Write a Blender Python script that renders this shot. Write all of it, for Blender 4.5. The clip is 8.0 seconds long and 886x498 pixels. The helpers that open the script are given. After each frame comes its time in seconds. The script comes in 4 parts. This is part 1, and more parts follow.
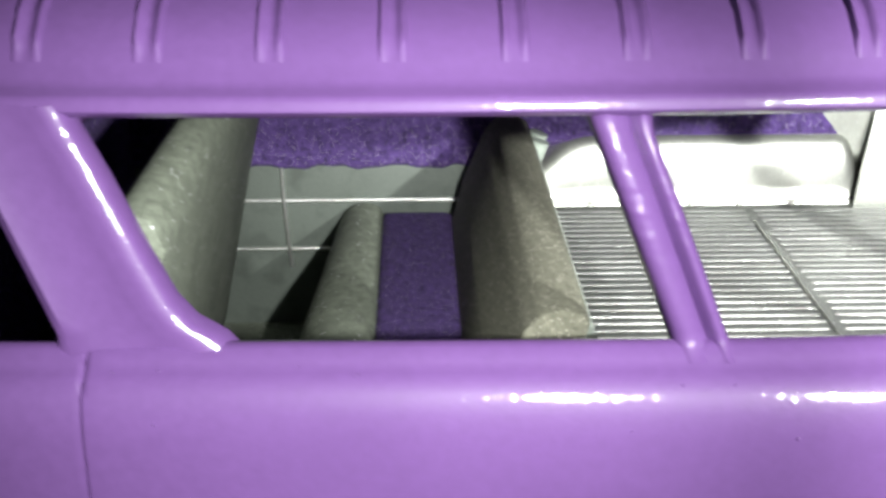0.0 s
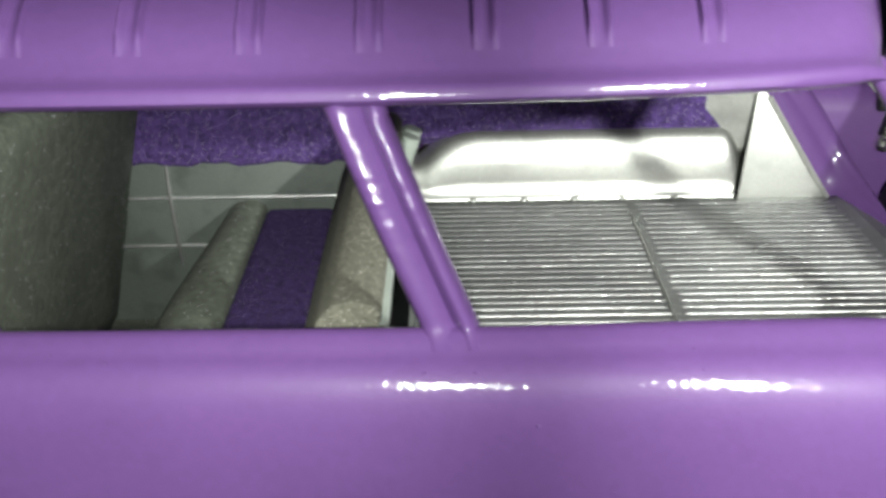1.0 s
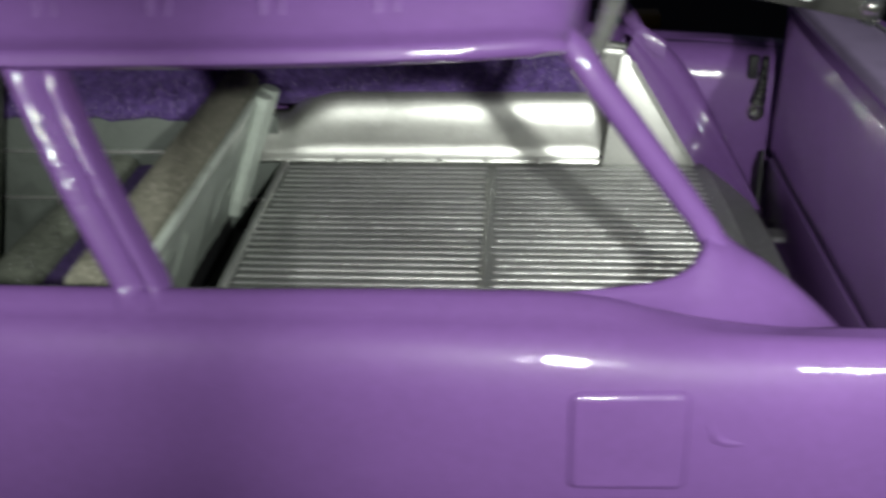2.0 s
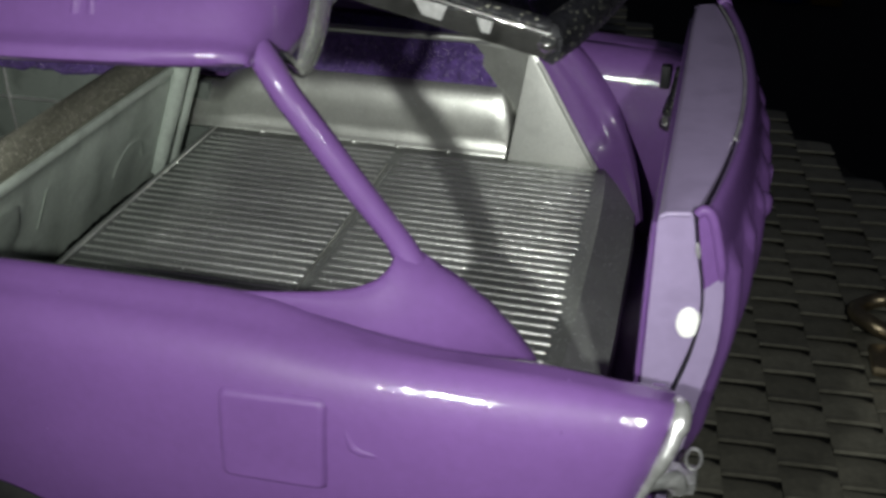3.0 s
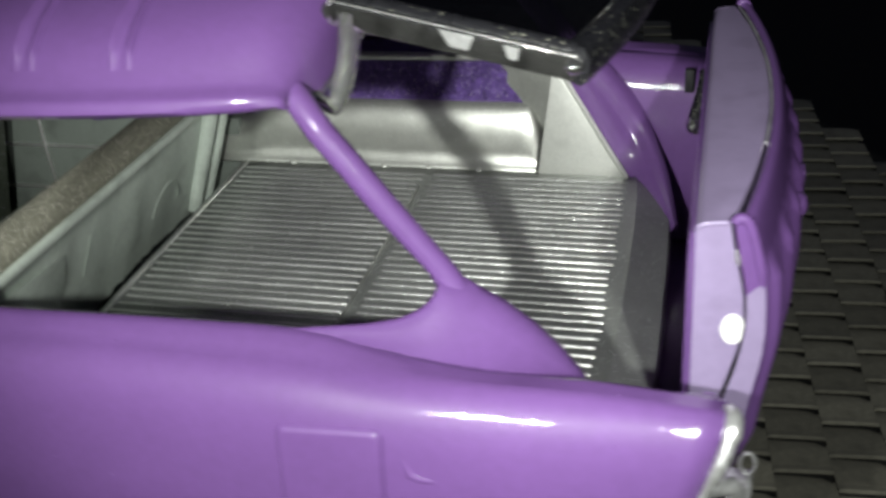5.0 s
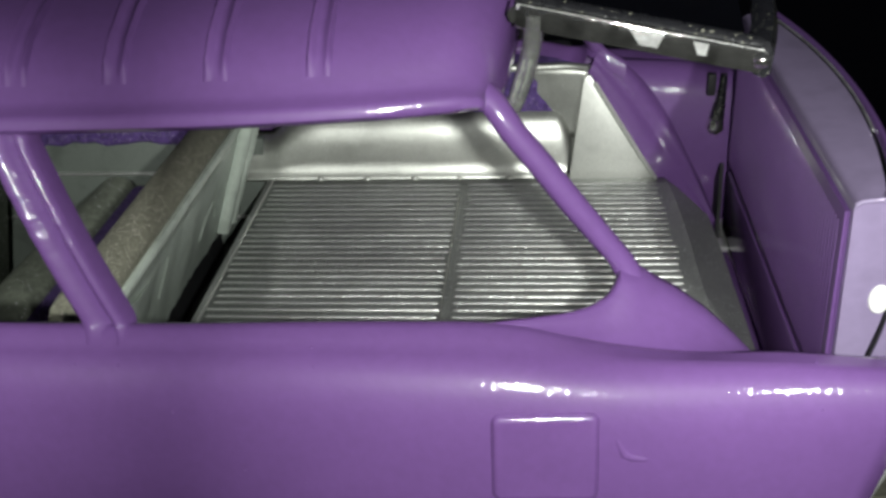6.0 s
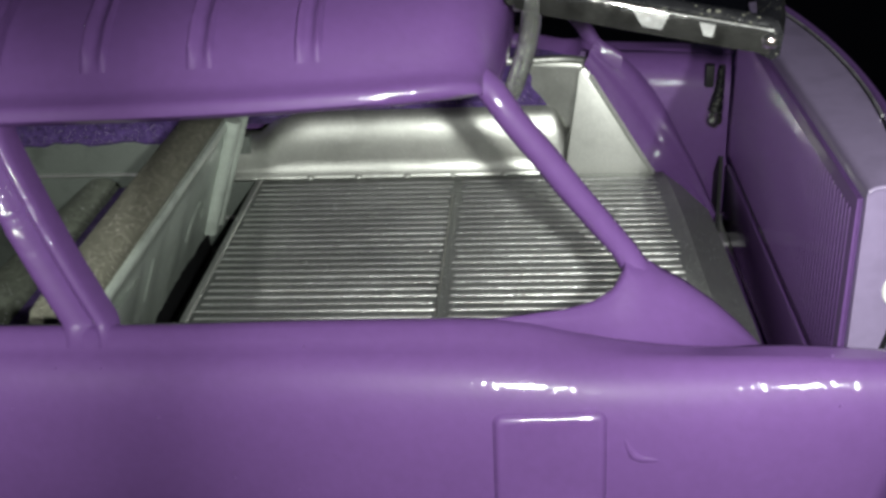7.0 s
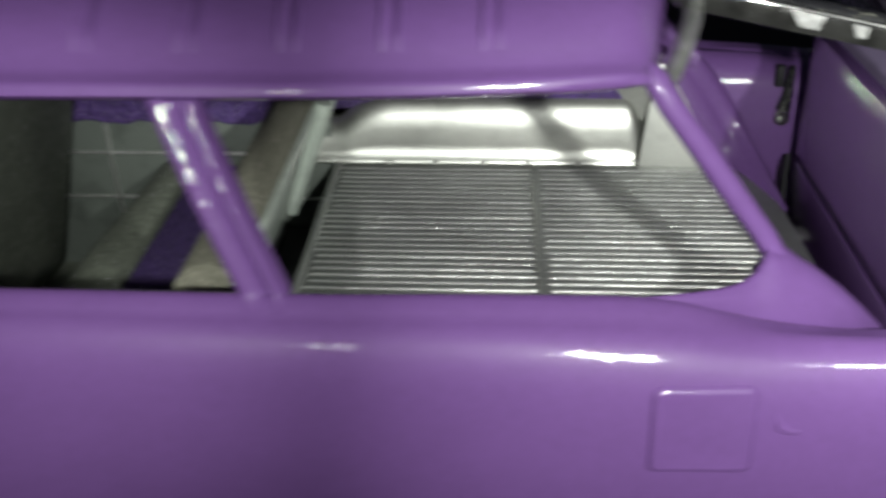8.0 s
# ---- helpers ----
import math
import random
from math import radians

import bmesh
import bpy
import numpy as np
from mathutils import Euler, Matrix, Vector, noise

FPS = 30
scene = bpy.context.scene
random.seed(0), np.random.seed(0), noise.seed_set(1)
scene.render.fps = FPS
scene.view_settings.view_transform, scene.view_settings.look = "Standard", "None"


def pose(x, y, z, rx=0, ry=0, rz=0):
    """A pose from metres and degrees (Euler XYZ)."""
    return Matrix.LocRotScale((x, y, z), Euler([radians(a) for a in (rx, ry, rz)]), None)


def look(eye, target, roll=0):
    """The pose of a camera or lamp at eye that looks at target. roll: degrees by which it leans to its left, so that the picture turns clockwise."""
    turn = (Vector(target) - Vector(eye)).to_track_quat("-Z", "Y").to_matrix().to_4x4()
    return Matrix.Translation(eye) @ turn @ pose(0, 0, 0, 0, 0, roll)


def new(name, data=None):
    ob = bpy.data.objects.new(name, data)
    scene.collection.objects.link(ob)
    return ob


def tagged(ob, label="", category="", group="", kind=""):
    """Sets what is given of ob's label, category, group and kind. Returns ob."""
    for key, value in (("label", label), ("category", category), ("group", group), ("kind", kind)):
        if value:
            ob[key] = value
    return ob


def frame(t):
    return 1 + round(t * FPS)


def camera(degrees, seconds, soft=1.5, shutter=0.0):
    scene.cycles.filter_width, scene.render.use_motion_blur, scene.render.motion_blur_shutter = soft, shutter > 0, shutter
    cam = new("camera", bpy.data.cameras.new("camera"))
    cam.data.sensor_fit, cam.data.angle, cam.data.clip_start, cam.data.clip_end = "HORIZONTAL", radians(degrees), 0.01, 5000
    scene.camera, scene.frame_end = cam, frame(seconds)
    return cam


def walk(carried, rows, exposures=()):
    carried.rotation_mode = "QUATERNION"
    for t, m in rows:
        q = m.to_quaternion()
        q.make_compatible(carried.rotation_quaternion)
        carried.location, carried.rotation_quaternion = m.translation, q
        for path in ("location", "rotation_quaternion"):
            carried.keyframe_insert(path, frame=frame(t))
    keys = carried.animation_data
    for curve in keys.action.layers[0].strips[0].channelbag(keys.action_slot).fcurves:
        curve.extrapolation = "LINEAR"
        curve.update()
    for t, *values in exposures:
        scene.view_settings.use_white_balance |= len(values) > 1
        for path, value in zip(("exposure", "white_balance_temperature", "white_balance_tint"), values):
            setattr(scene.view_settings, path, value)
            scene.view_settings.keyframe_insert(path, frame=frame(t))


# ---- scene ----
cam = camera(45.0, 8.0, soft=3.2, shutter=0.5)

# The toy car is a 1:18 model. Its shape and the path are written in metres of
# the full-size car; SCALE brings them to the size of the model.
SCALE = 1 / 18

PATH = [
    (0, (-0.502, -2.358, 1.231), (-0.453, -0.539, 0.403), 0.1),
    (0.5, (-0.274, -2.335, 1.19), (-0.266, -0.522, 0.346), -0.3),
    (1, (-0.052, -2.394, 1.222), (-0.062, -0.572, 0.396), -1.0),
    (1.5, (0.133, -2.435, 1.222), (0.08, -0.612, 0.4), -1.5),
    (2, (0.559, -2.392, 1.241), (0.432, -0.611, 0.34), -1.1),
    (2.2, (0.755, -2.346, 1.27), (0.599, -0.586, 0.334), -0.8),
    (3.3, (1.517, -2.252, 1.359), (1.021, -0.575, 0.388), 0.2),
    (3.5, (1.594, -2.194, 1.357), (1.075, -0.52, 0.394), -0.3),
    (4, (1.715, -2.125, 1.434), (1.071, -0.524, 0.422), -1.2),
    (4.5, (1.647, -2.222, 1.376), (1.037, -0.598, 0.381), -1.4),
    (5, (1.353, -2.314, 1.394), (0.87, -0.626, 0.435), -4.4),
    (5.2, (1.168, -2.359, 1.401), (0.79, -0.646, 0.441), -3.5),
    (6.3, (0.7, -2.516, 1.412), (0.535, -0.75, 0.488), -3.1),
    (6.5, (0.692, -2.487, 1.424), (0.535, -0.721, 0.498), -3.1),
    (7, (0.724, -2.436, 1.349), (0.558, -0.668, 0.428), -3.3),
    (7.5, (0.75, -2.324, 1.322), (0.63, -0.569, 0.372), -2.2),
    (8, (0.37, -2.562, 1.386), (0.276, -0.797, 0.451), -0.6),
]
walk(cam, [(t, look(Vector(eye) * SCALE, Vector(target) * SCALE, roll)) for t, eye, target, roll in PATH],
     exposures=[(0.0, 1.0), (0.5, 0.58), (1.0, 0.32), (1.5, 0.18), (2.0, -0.25), (3.3, -0.61), (3.5, -0.62), (4.0, -0.49), (4.5, -0.13), (5.0, 0.0), (5.3, -0.04), (6.5, -0.55), (7.0, -0.45), (7.5, -0.28), (8.0, -0.32)])

# ---- light: three fixed spots added in place of one moving flash, at night ----
world = bpy.data.worlds.new("world")
world.use_nodes = True
world.node_tree.nodes["Background"].inputs["Color"].default_value = (0.50, 0.54, 0.78, 1)
world.node_tree.nodes["Background"].inputs["Strength"].default_value = 0.03
scene.world = world
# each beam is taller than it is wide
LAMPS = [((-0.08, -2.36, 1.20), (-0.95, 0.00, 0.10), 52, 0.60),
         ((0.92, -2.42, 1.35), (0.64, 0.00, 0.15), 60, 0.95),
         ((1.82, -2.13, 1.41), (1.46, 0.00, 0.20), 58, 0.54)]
# beams are cut narrow so each added spot serves its own stretch of car
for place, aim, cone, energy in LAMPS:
    lamp = bpy.data.lights.new("flash_stand_in", "SPOT")
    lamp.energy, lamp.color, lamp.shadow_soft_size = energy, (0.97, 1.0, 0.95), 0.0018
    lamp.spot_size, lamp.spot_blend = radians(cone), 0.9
    lamp_ob = new("flash_stand_in", lamp)
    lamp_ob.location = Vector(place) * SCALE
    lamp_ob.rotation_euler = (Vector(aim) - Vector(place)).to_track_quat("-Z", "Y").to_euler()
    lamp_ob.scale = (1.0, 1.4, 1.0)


# ---- materials ----
def material(name, color, rough=0.5, metal=0.0, coat=0.0, coat_rough=0.05, vary=0.12, grain=900.0, bump=0.0,
             bump_scale=2500.0, fleck=0.0, fleck_scale=1500.0, fleck_color=(0.9, 0.9, 0.95), stain=0.0, spec=0.5, rough_vary=0.08, broad_scale=90.0, coat_bump=0.0):
    m = bpy.data.materials.new(name)
    m.use_nodes = True
    n, link = m.node_tree.nodes, m.node_tree.links.new
    b = n["Principled BSDF"]
    b.inputs["Metallic"].default_value = metal
    b.inputs["Specular IOR Level"].default_value = spec
    b.inputs["Coat Weight"].default_value = coat
    b.inputs["Coat Roughness"].default_value = coat_rough
    where = n.new("ShaderNodeTexCoord").outputs["Object"]
    fine, broad = n.new("ShaderNodeTexNoise"), n.new("ShaderNodeTexNoise")
    fine.inputs["Scale"].default_value, fine.inputs["Detail"].default_value = grain, 4
    broad.inputs["Scale"].default_value, broad.inputs["Detail"].default_value = broad_scale, 5
    mix = n.new("ShaderNodeMix")
    mix.inputs[0].default_value = 0.45
    for node in (fine, broad):
        link(where, node.inputs["Vector"])
    link(fine.outputs["Fac"], mix.inputs[2])
    link(broad.outputs["Fac"], mix.inputs[3])
    ramp = n.new("ShaderNodeValToRGB")
    ramp.color_ramp.elements[0].position, ramp.color_ramp.elements[1].position = 0.3, 0.7
    ramp.color_ramp.elements[0].color = (*[c * (1 - vary) for c in color], 1)
    ramp.color_ramp.elements[1].color = (*[min(1, c * (1 + vary)) for c in color], 1)
    link(mix.outputs[0], ramp.inputs["Fac"])
    out = ramp.outputs["Color"]
    if stain:
        spots = n.new("ShaderNodeTexNoise")
        spots.inputs["Scale"].default_value, spots.inputs["Detail"].default_value = 220.0, 6
        link(where, spots.inputs["Vector"])
        cut = n.new("ShaderNodeValToRGB")
        cut.color_ramp.elements[0].position, cut.color_ramp.elements[1].position = 0.52, 0.68
        link(spots.outputs["Fac"], cut.inputs["Fac"])
        dirt = n.new("ShaderNodeMix")
        dirt.data_type = "RGBA"
        link(cut.outputs["Color"], dirt.inputs[0])
        link(out, dirt.inputs[6])
        dirt.inputs[7].default_value = (*[c * (1 - stain) for c in color], 1)
        out = dirt.outputs[2]
    rough_map = n.new("ShaderNodeMapRange")
    rough_map.inputs[3].default_value, rough_map.inputs[4].default_value = max(0.02, rough - rough_vary), rough + rough_vary
    link(mix.outputs[0], rough_map.inputs[0])
    rough_out = rough_map.outputs[0]
    # sparkle and lint drawn as pale flecks in the base colour
    if fleck:
        cells = n.new("ShaderNodeTexVoronoi")
        cells.inputs["Scale"].default_value = fleck_scale
        link(where, cells.inputs["Vector"])
        pick = n.new("ShaderNodeMath")
        pick.operation = "GREATER_THAN"
        pick.inputs[1].default_value = 1 - fleck
        split = n.new("ShaderNodeSeparateColor")
        link(cells.outputs["Color"], split.inputs[0])
        link(split.outputs[0], pick.inputs[0])
        glint = n.new("ShaderNodeMix")
        glint.data_type = "RGBA"
        link(pick.outputs[0], glint.inputs[0])
        link(out, glint.inputs[6])
        glint.inputs[7].default_value = (*fleck_color, 1)
        out = glint.outputs[2]
    link(out, b.inputs["Base Color"])
    link(rough_out, b.inputs["Roughness"])
    if bump:
        relief = n.new("ShaderNodeTexNoise")
        relief.inputs["Scale"].default_value, relief.inputs["Detail"].default_value = bump_scale, 3
        link(where, relief.inputs["Vector"])
        node = n.new("ShaderNodeBump")
        node.inputs["Strength"].default_value = bump
        node.inputs["Distance"].default_value = 0.0002
        link(relief.outputs["Fac"], node.inputs["Height"])
        link(node.outputs["Normal"], b.inputs["Normal"])
        if coat_bump:
            glaze = n.new("ShaderNodeBump")
            glaze.inputs["Strength"].default_value = coat_bump
            glaze.inputs["Distance"].default_value = 0.0002
            link(relief.outputs["Fac"], glaze.inputs["Height"])
            link(glaze.outputs["Normal"], b.inputs["Coat Normal"])
    return m


PAINT = material("purple_gloss_paint", (0.149, 0.070, 0.236), 0.5, coat=1.0, coat_rough=0.075, vary=0.07, bump=0.10, bump_scale=1300, coat_bump=0.30, rough_vary=0.03, spec=0.3)
PAINT_THIN = material("thin_lavender_paint", (0.275, 0.22, 0.36), 0.4, coat=0.4, coat_rough=0.1, vary=0.08, bump=0.06, stain=0.12)
FLOCK = material("purple_flocking", (0.078, 0.042, 0.170), 0.95, vary=0.8, grain=2600, bump=1.0, bump_scale=4200, fleck=0.014, fleck_scale=11000, fleck_color=(0.8, 0.7, 0.9), broad_scale=900)
SILVER = material("silver_paint", (0.60, 0.61, 0.57), 0.36, metal=0.9, vary=0.14, grain=2600, bump=0.14, bump_scale=3200, stain=0.12, fleck=0.004, fleck_scale=7000)
# silver made paler and less metallic to hold the corner plate's sheen
PLATE = material("sheen_silver", (0.66, 0.67, 0.63), 0.42, metal=0.6, vary=0.12, grain=2600, bump=0.12, bump_scale=2600, stain=0.12)
FLOORING = material("dark_silver_floor", (0.305, 0.315, 0.30), 0.44, metal=0.5, vary=0.3, grain=3600, bump=0.5, bump_scale=4200, stain=0.08, fleck=0.012, fleck_scale=6500)
# paler than the floor's own silver: the strips' glint put into the colour
BRIGHT = material("glint_bright_metal", (0.86, 0.87, 0.83), 0.36, metal=0.95, vary=0.2, grain=2400, bump=0.3, bump_scale=3000, stain=0.1)
SEAT = material("grey_seat_cloth", (0.18, 0.20, 0.158), 0.9, vary=0.6, grain=5200, bump=0.35, bump_scale=6500, fleck=0.006, fleck_scale=5200, stain=0.2, broad_scale=800)
SEAT_TOP = material("brown_grey_pile", (0.195, 0.192, 0.148), 0.95, vary=0.55, grain=6500, bump=0.35, bump_scale=9000, fleck=0.035, fleck_scale=7000, fleck_color=(0.66, 0.62, 0.55), broad_scale=1500)
GREEN_GREY = material("green_grey_plastic", (0.50, 0.56, 0.50), 0.42, vary=0.14, grain=1200, bump=0.12, stain=0.22)
PANEL = material("grey_door_card", (0.145, 0.165, 0.148), 0.45, metal=0.15, vary=0.12, grain=2000, bump=0.15, stain=0.25)
CHROME = material("worn_chrome", (0.80, 0.80, 0.76), 0.08, metal=0.97, vary=0.2, grain=900, bump=0.9, bump_scale=420, stain=0.5, rough_vary=0.06)
SATIN = material("satin_chrome", (0.82, 0.83, 0.80), 0.3, metal=0.75, vary=0.25, grain=1500, bump=0.8, bump_scale=500, stain=0.4)
# underbody black, also painted into the seat, skin and hinge gaps as their shade
BLACK = material("black_shade_and_underside", (0.012, 0.012, 0.014), 0.6, vary=0.3)
GASKET = material("glossy_black_trim", (0.012, 0.012, 0.014), 0.28, vary=0.4, bump=0.5, bump_scale=1600, fleck=0.03, fleck_scale=4200, fleck_color=(0.16, 0.16, 0.13))
RUBBER = material("tyre_rubber", (0.02, 0.02, 0.02), 0.55, vary=0.3, bump=0.2)
WEAVE = material("dark_woven_plastic", (0.185, 0.178, 0.142), 0.36, vary=0.25, grain=700, bump=0.15, bump_scale=1500, stain=0.3)


def vary_pieces(m, low, high):
    """Each strap a little lighter or darker than the next."""
    n, link = m.node_tree.nodes, m.node_tree.links.new
    base = n["Principled BSDF"].inputs["Base Color"]
    out = base.links[0].from_socket
    for source in (n.new("ShaderNodeObjectInfo").outputs["Random"], n.new("ShaderNodeNewGeometry").outputs["Random Per Island"]):
        span = n.new("ShaderNodeMapRange")
        span.inputs[3].default_value, span.inputs[4].default_value = low, high
        link(source, span.inputs[0])
        times = n.new("ShaderNodeVectorMath")
        times.operation = "SCALE"
        link(out, times.inputs[0])
        link(span.outputs[0], times.inputs["Scale"])
        out = times.outputs[0]
    link(out, base)


vary_pieces(WEAVE, 0.78, 1.22)
UNDER = material("weave_backing", (0.008, 0.008, 0.008), 0.8, vary=0.3)
BRASS = material("brassy_metal", (0.40, 0.33, 0.22), 0.35, metal=0.9, vary=0.2, bump=0.3, bump_scale=900, stain=0.5)
ROOM = material("dark_ground", (0.02, 0.02, 0.02), 0.9, vary=0.2, grain=30)
WHITE = material("bare_white_plastic", (0.85, 0.85, 0.82), 0.3, vary=0.03)
CLEAR = material("clear_plastic", (0.60, 0.62, 0.58), 0.12, vary=0.3, bump=1.0, bump_scale=380, stain=0.4, rough_vary=0.06)
CLEAR.node_tree.nodes["Principled BSDF"].inputs["Transmission Weight"].default_value = 0.86
GLASS = bpy.data.materials.new("dark_window")
GLASS.use_nodes = True
GLASS.node_tree.nodes["Principled BSDF"].inputs["Transmission Weight"].default_value = 1.0
GLASS.node_tree.nodes["Principled BSDF"].inputs["Roughness"].default_value = 0.03
GLASS.node_tree.nodes["Principled BSDF"].inputs["Base Color"].default_value = (0.12, 0.12, 0.13, 1)
GLASS.node_tree.nodes["Principled BSDF"].inputs["IOR"].default_value = 1.2


# ---- mesh helpers ----
def part(name, bm, mat, parent=None, label="", smooth=True, thick=0.0, scale=SCALE):
    """Links a bmesh, drawn in full-size metres, as one mesh object under parent."""
    bmesh.ops.remove_doubles(bm, verts=bm.verts, dist=1e-5)
    bmesh.ops.recalc_face_normals(bm, faces=bm.faces)
    for v in bm.verts:
        v.co *= scale
    mesh = bpy.data.meshes.new(name)
    bm.to_mesh(mesh)
    bm.free()
    for p in mesh.polygons:
        p.use_smooth = smooth
    mesh.materials.append(mat)
    ob = new(name, mesh)
    if smooth:
        mesh.set_sharp_from_angle(angle=radians(48))
    if thick:
        mod = ob.modifiers.new("thickness", "SOLIDIFY")
        mod.thickness, mod.offset = thick * scale, 0.0
    if parent:
        ob.parent = parent
    if label:
        tagged(ob, label)
    return ob


def sheet(rows, bm=None):
    """A bmesh of quads through rows of points."""
    bm = bm or bmesh.new()
    made = [[bm.verts.new(p) for p in row] for row in rows]
    for a, b in zip(made, made[1:]):
        for i in range(len(a) - 1):
            bm.faces.new((a[i], a[i + 1], b[i + 1], b[i]))
    return bm


def block(lo, hi, bevel=0.01, segments=2, bm=None):
    bm = bm or bmesh.new()
    lo, hi = Vector(lo), Vector(hi)
    m = Matrix.Translation((lo + hi) / 2) @ Matrix.Diagonal((*(hi - lo), 1))
    made = bmesh.ops.create_cube(bm, size=1, matrix=m)["verts"]
    if bevel:
        edges = {e for v in made for e in v.link_edges}
        bmesh.ops.bevel(bm, geom=list(edges), offset=bevel, segments=segments, profile=0.6, affect="EDGES")
    return bm


def prism(outline, lift, bm=None, bevel=0.0):
    """A plate with the given outline (points in order), pushed by the vector lift."""
    bm = bm or bmesh.new()
    a = [bm.verts.new(p) for p in outline]
    b = [bm.verts.new(Vector(p) + Vector(lift)) for p in outline]
    faces = [bm.faces.new(a), bm.faces.new(b[::-1])]
    k = len(a)
    for i in range(k):
        faces.append(bm.faces.new((a[i], b[i], b[(i + 1) % k], a[(i + 1) % k])))
    if bevel:
        bmesh.ops.recalc_face_normals(bm, faces=bm.faces)
        bmesh.ops.bevel(bm, geom=list({e for f in faces for e in f.edges}), offset=bevel, segments=2, profile=0.6, affect="EDGES")
    return bm


def tube(points, radius, sides=10, bm=None, flat=1.0):
    """A round bar along points; radius is one number or one per point. flat squeezes it in height."""
    bm = bm or bmesh.new()
    points = [Vector(p) for p in points]
    radii = radius if hasattr(radius, "__len__") else [radius] * len(points)
    rings, side = [], None
    for i, p in enumerate(points):
        ahead = (points[min(i + 1, len(points) - 1)] - points[max(i - 1, 0)]).normalized()
        if side is None:
            side = ahead.cross((0, 0, 1) if abs(ahead.z) < 0.8 else (1, 0, 0))
        side = (side - ahead * side.dot(ahead)).normalized()
        up = side.cross(ahead)
        ring = []
        for k in range(sides):
            a = 2 * math.pi * k / sides
            ring.append(bm.verts.new(p + radii[i] * (math.cos(a) * side + flat * math.sin(a) * up)))
        rings.append(ring)
    for a, b in zip(rings, rings[1:]):
        for k in range(sides):
            bm.faces.new((a[k], a[(k + 1) % sides], b[(k + 1) % sides], b[k]))
    bm.faces.new(rings[0][::-1])
    bm.faces.new(rings[-1])
    return bm


def spin(profile, centre, steps=40, bm=None):
    """A turned body round the axis along y through centre. profile: radius and y."""
    bm = bm or bmesh.new()
    rows = []
    for i in range(steps + 1):
        a = 2 * math.pi * i / steps
        rows.append([(centre[0] + r * math.cos(a), centre[1] + y, centre[2] + r * math.sin(a)) for r, y in profile])
    return sheet(rows, bm)


def lerp(table, x):
    xs, ys = zip(*table)
    return float(np.interp(x, xs, ys))


def rounded(points, steps=4):
    """A smooth line through points (Catmull-Rom)."""
    pts = [np.array(p, float) for p in points]
    out = []
    for i in range(len(pts) - 1):
        p0, p1, p2, p3 = pts[max(i - 1, 0)], pts[i], pts[i + 1], pts[min(i + 2, len(pts) - 1)]
        for k in range(steps):
            t = k / steps
            out.append(tuple(0.5 * (2 * p1 + (p2 - p0) * t + (2 * p0 - 5 * p1 + 4 * p2 - p3) * t * t + (3 * p1 - p0 - 3 * p2 + p3) * t**3)))
    return out + [tuple(pts[-1])]


def bar(p, q, wide, high, bevel=0.004):
    """A flat bar with bevelled edges from p to q, lying along x."""
    p, q = Vector(p), Vector(q)
    side = Vector((0, wide / 2, 0))
    up = (q - p).normalized().cross(Vector((0, 1, 0))).normalized() * (-high / 2)
    return prism([p - side - up, p + side - up, p + side + up, p - side + up], q - p, bevel=bevel)


def smooth_table(table, x):
    """A smooth curve through a short table of x and value."""
    xs, ys = zip(*table)
    if x <= xs[0] or x >= xs[-1]:
        return float(np.interp(x, xs, ys))
    i = int(np.searchsorted(xs, x)) - 1
    slope = np.gradient(ys, xs)
    h = xs[i + 1] - xs[i]
    s = (x - xs[i]) / h
    return float((2 * s**3 - 3 * s**2 + 1) * ys[i] + (s**3 - 2 * s**2 + s) * h * slope[i] + (3 * s**2 - 2 * s**3) * ys[i + 1] + (s**3 - s**2) * h * slope[i + 1])


# ---- the room and the woven table top ----
GROUND = -1.10


def build_ground():
    bm = bmesh.new()
    bmesh.ops.create_grid(bm, x_segments=8, y_segments=8, size=40, matrix=Matrix.Translation((0, 0, -0.45)))
    tagged(part("ground", bm, ROOM, smooth=False, scale=1), "dark unlit ground round the table", "ground", kind="structure")


build_ground()

# ---- the model car ----
car = tagged(new("model_car"), "purple model station wagon with tailgate and raised liftgate on woven plastic", "model car")

SILL = [(-3.6, 0.70), (-2.6, 0.80), (-1.6, 0.86), (-1.0, 0.88), (-0.4, 0.888), (0.1, 0.888), (0.4, 0.878), (0.6, 0.868), (0.75, 0.866), (0.95, 0.866), (1.15, 0.862), (1.4, 0.86)]
SIDE = [(-3.6, 0.80), (-2.6, 0.91), (-1.6, 0.955), (-0.6, 0.975), (0.2, 0.99), (0.75, 0.99), (1.1, 0.975), (1.42, 0.95)]
DECK = [(-3.6, 0.29), (-2.6, 0.375), (-1.4, 0.393), (-0.6, 0.394), (0.0, 0.393), (0.5, 0.390), (0.7, 0.380), (0.82, 0.354), (0.95, 0.335), (1.2, 0.321), (1.42, 0.304)]
WHEELS = [(-2.80, -0.61), (0.10, -0.61)]
ARCH = -0.385
SEAM = -1.018


def body_bottom(x):
    low = -0.45
    for cx, cz in WHEELS:
        d = abs(x - cx)
        if d < 0.39:
            low = max(low, ARCH + math.sqrt(0.39**2 - d * d) - 0.012)
    return low


def valley(x):
    """Depth of the fold between the pillar foot and the fender crest."""
    rise, fall = min(1.0, max(0.0, (x - 0.70) / 0.22)), min(1.0, max(0.0, (1.16 - x) / 0.16))
    return 0.008 * rise * rise * (3 - 2 * rise) * fall


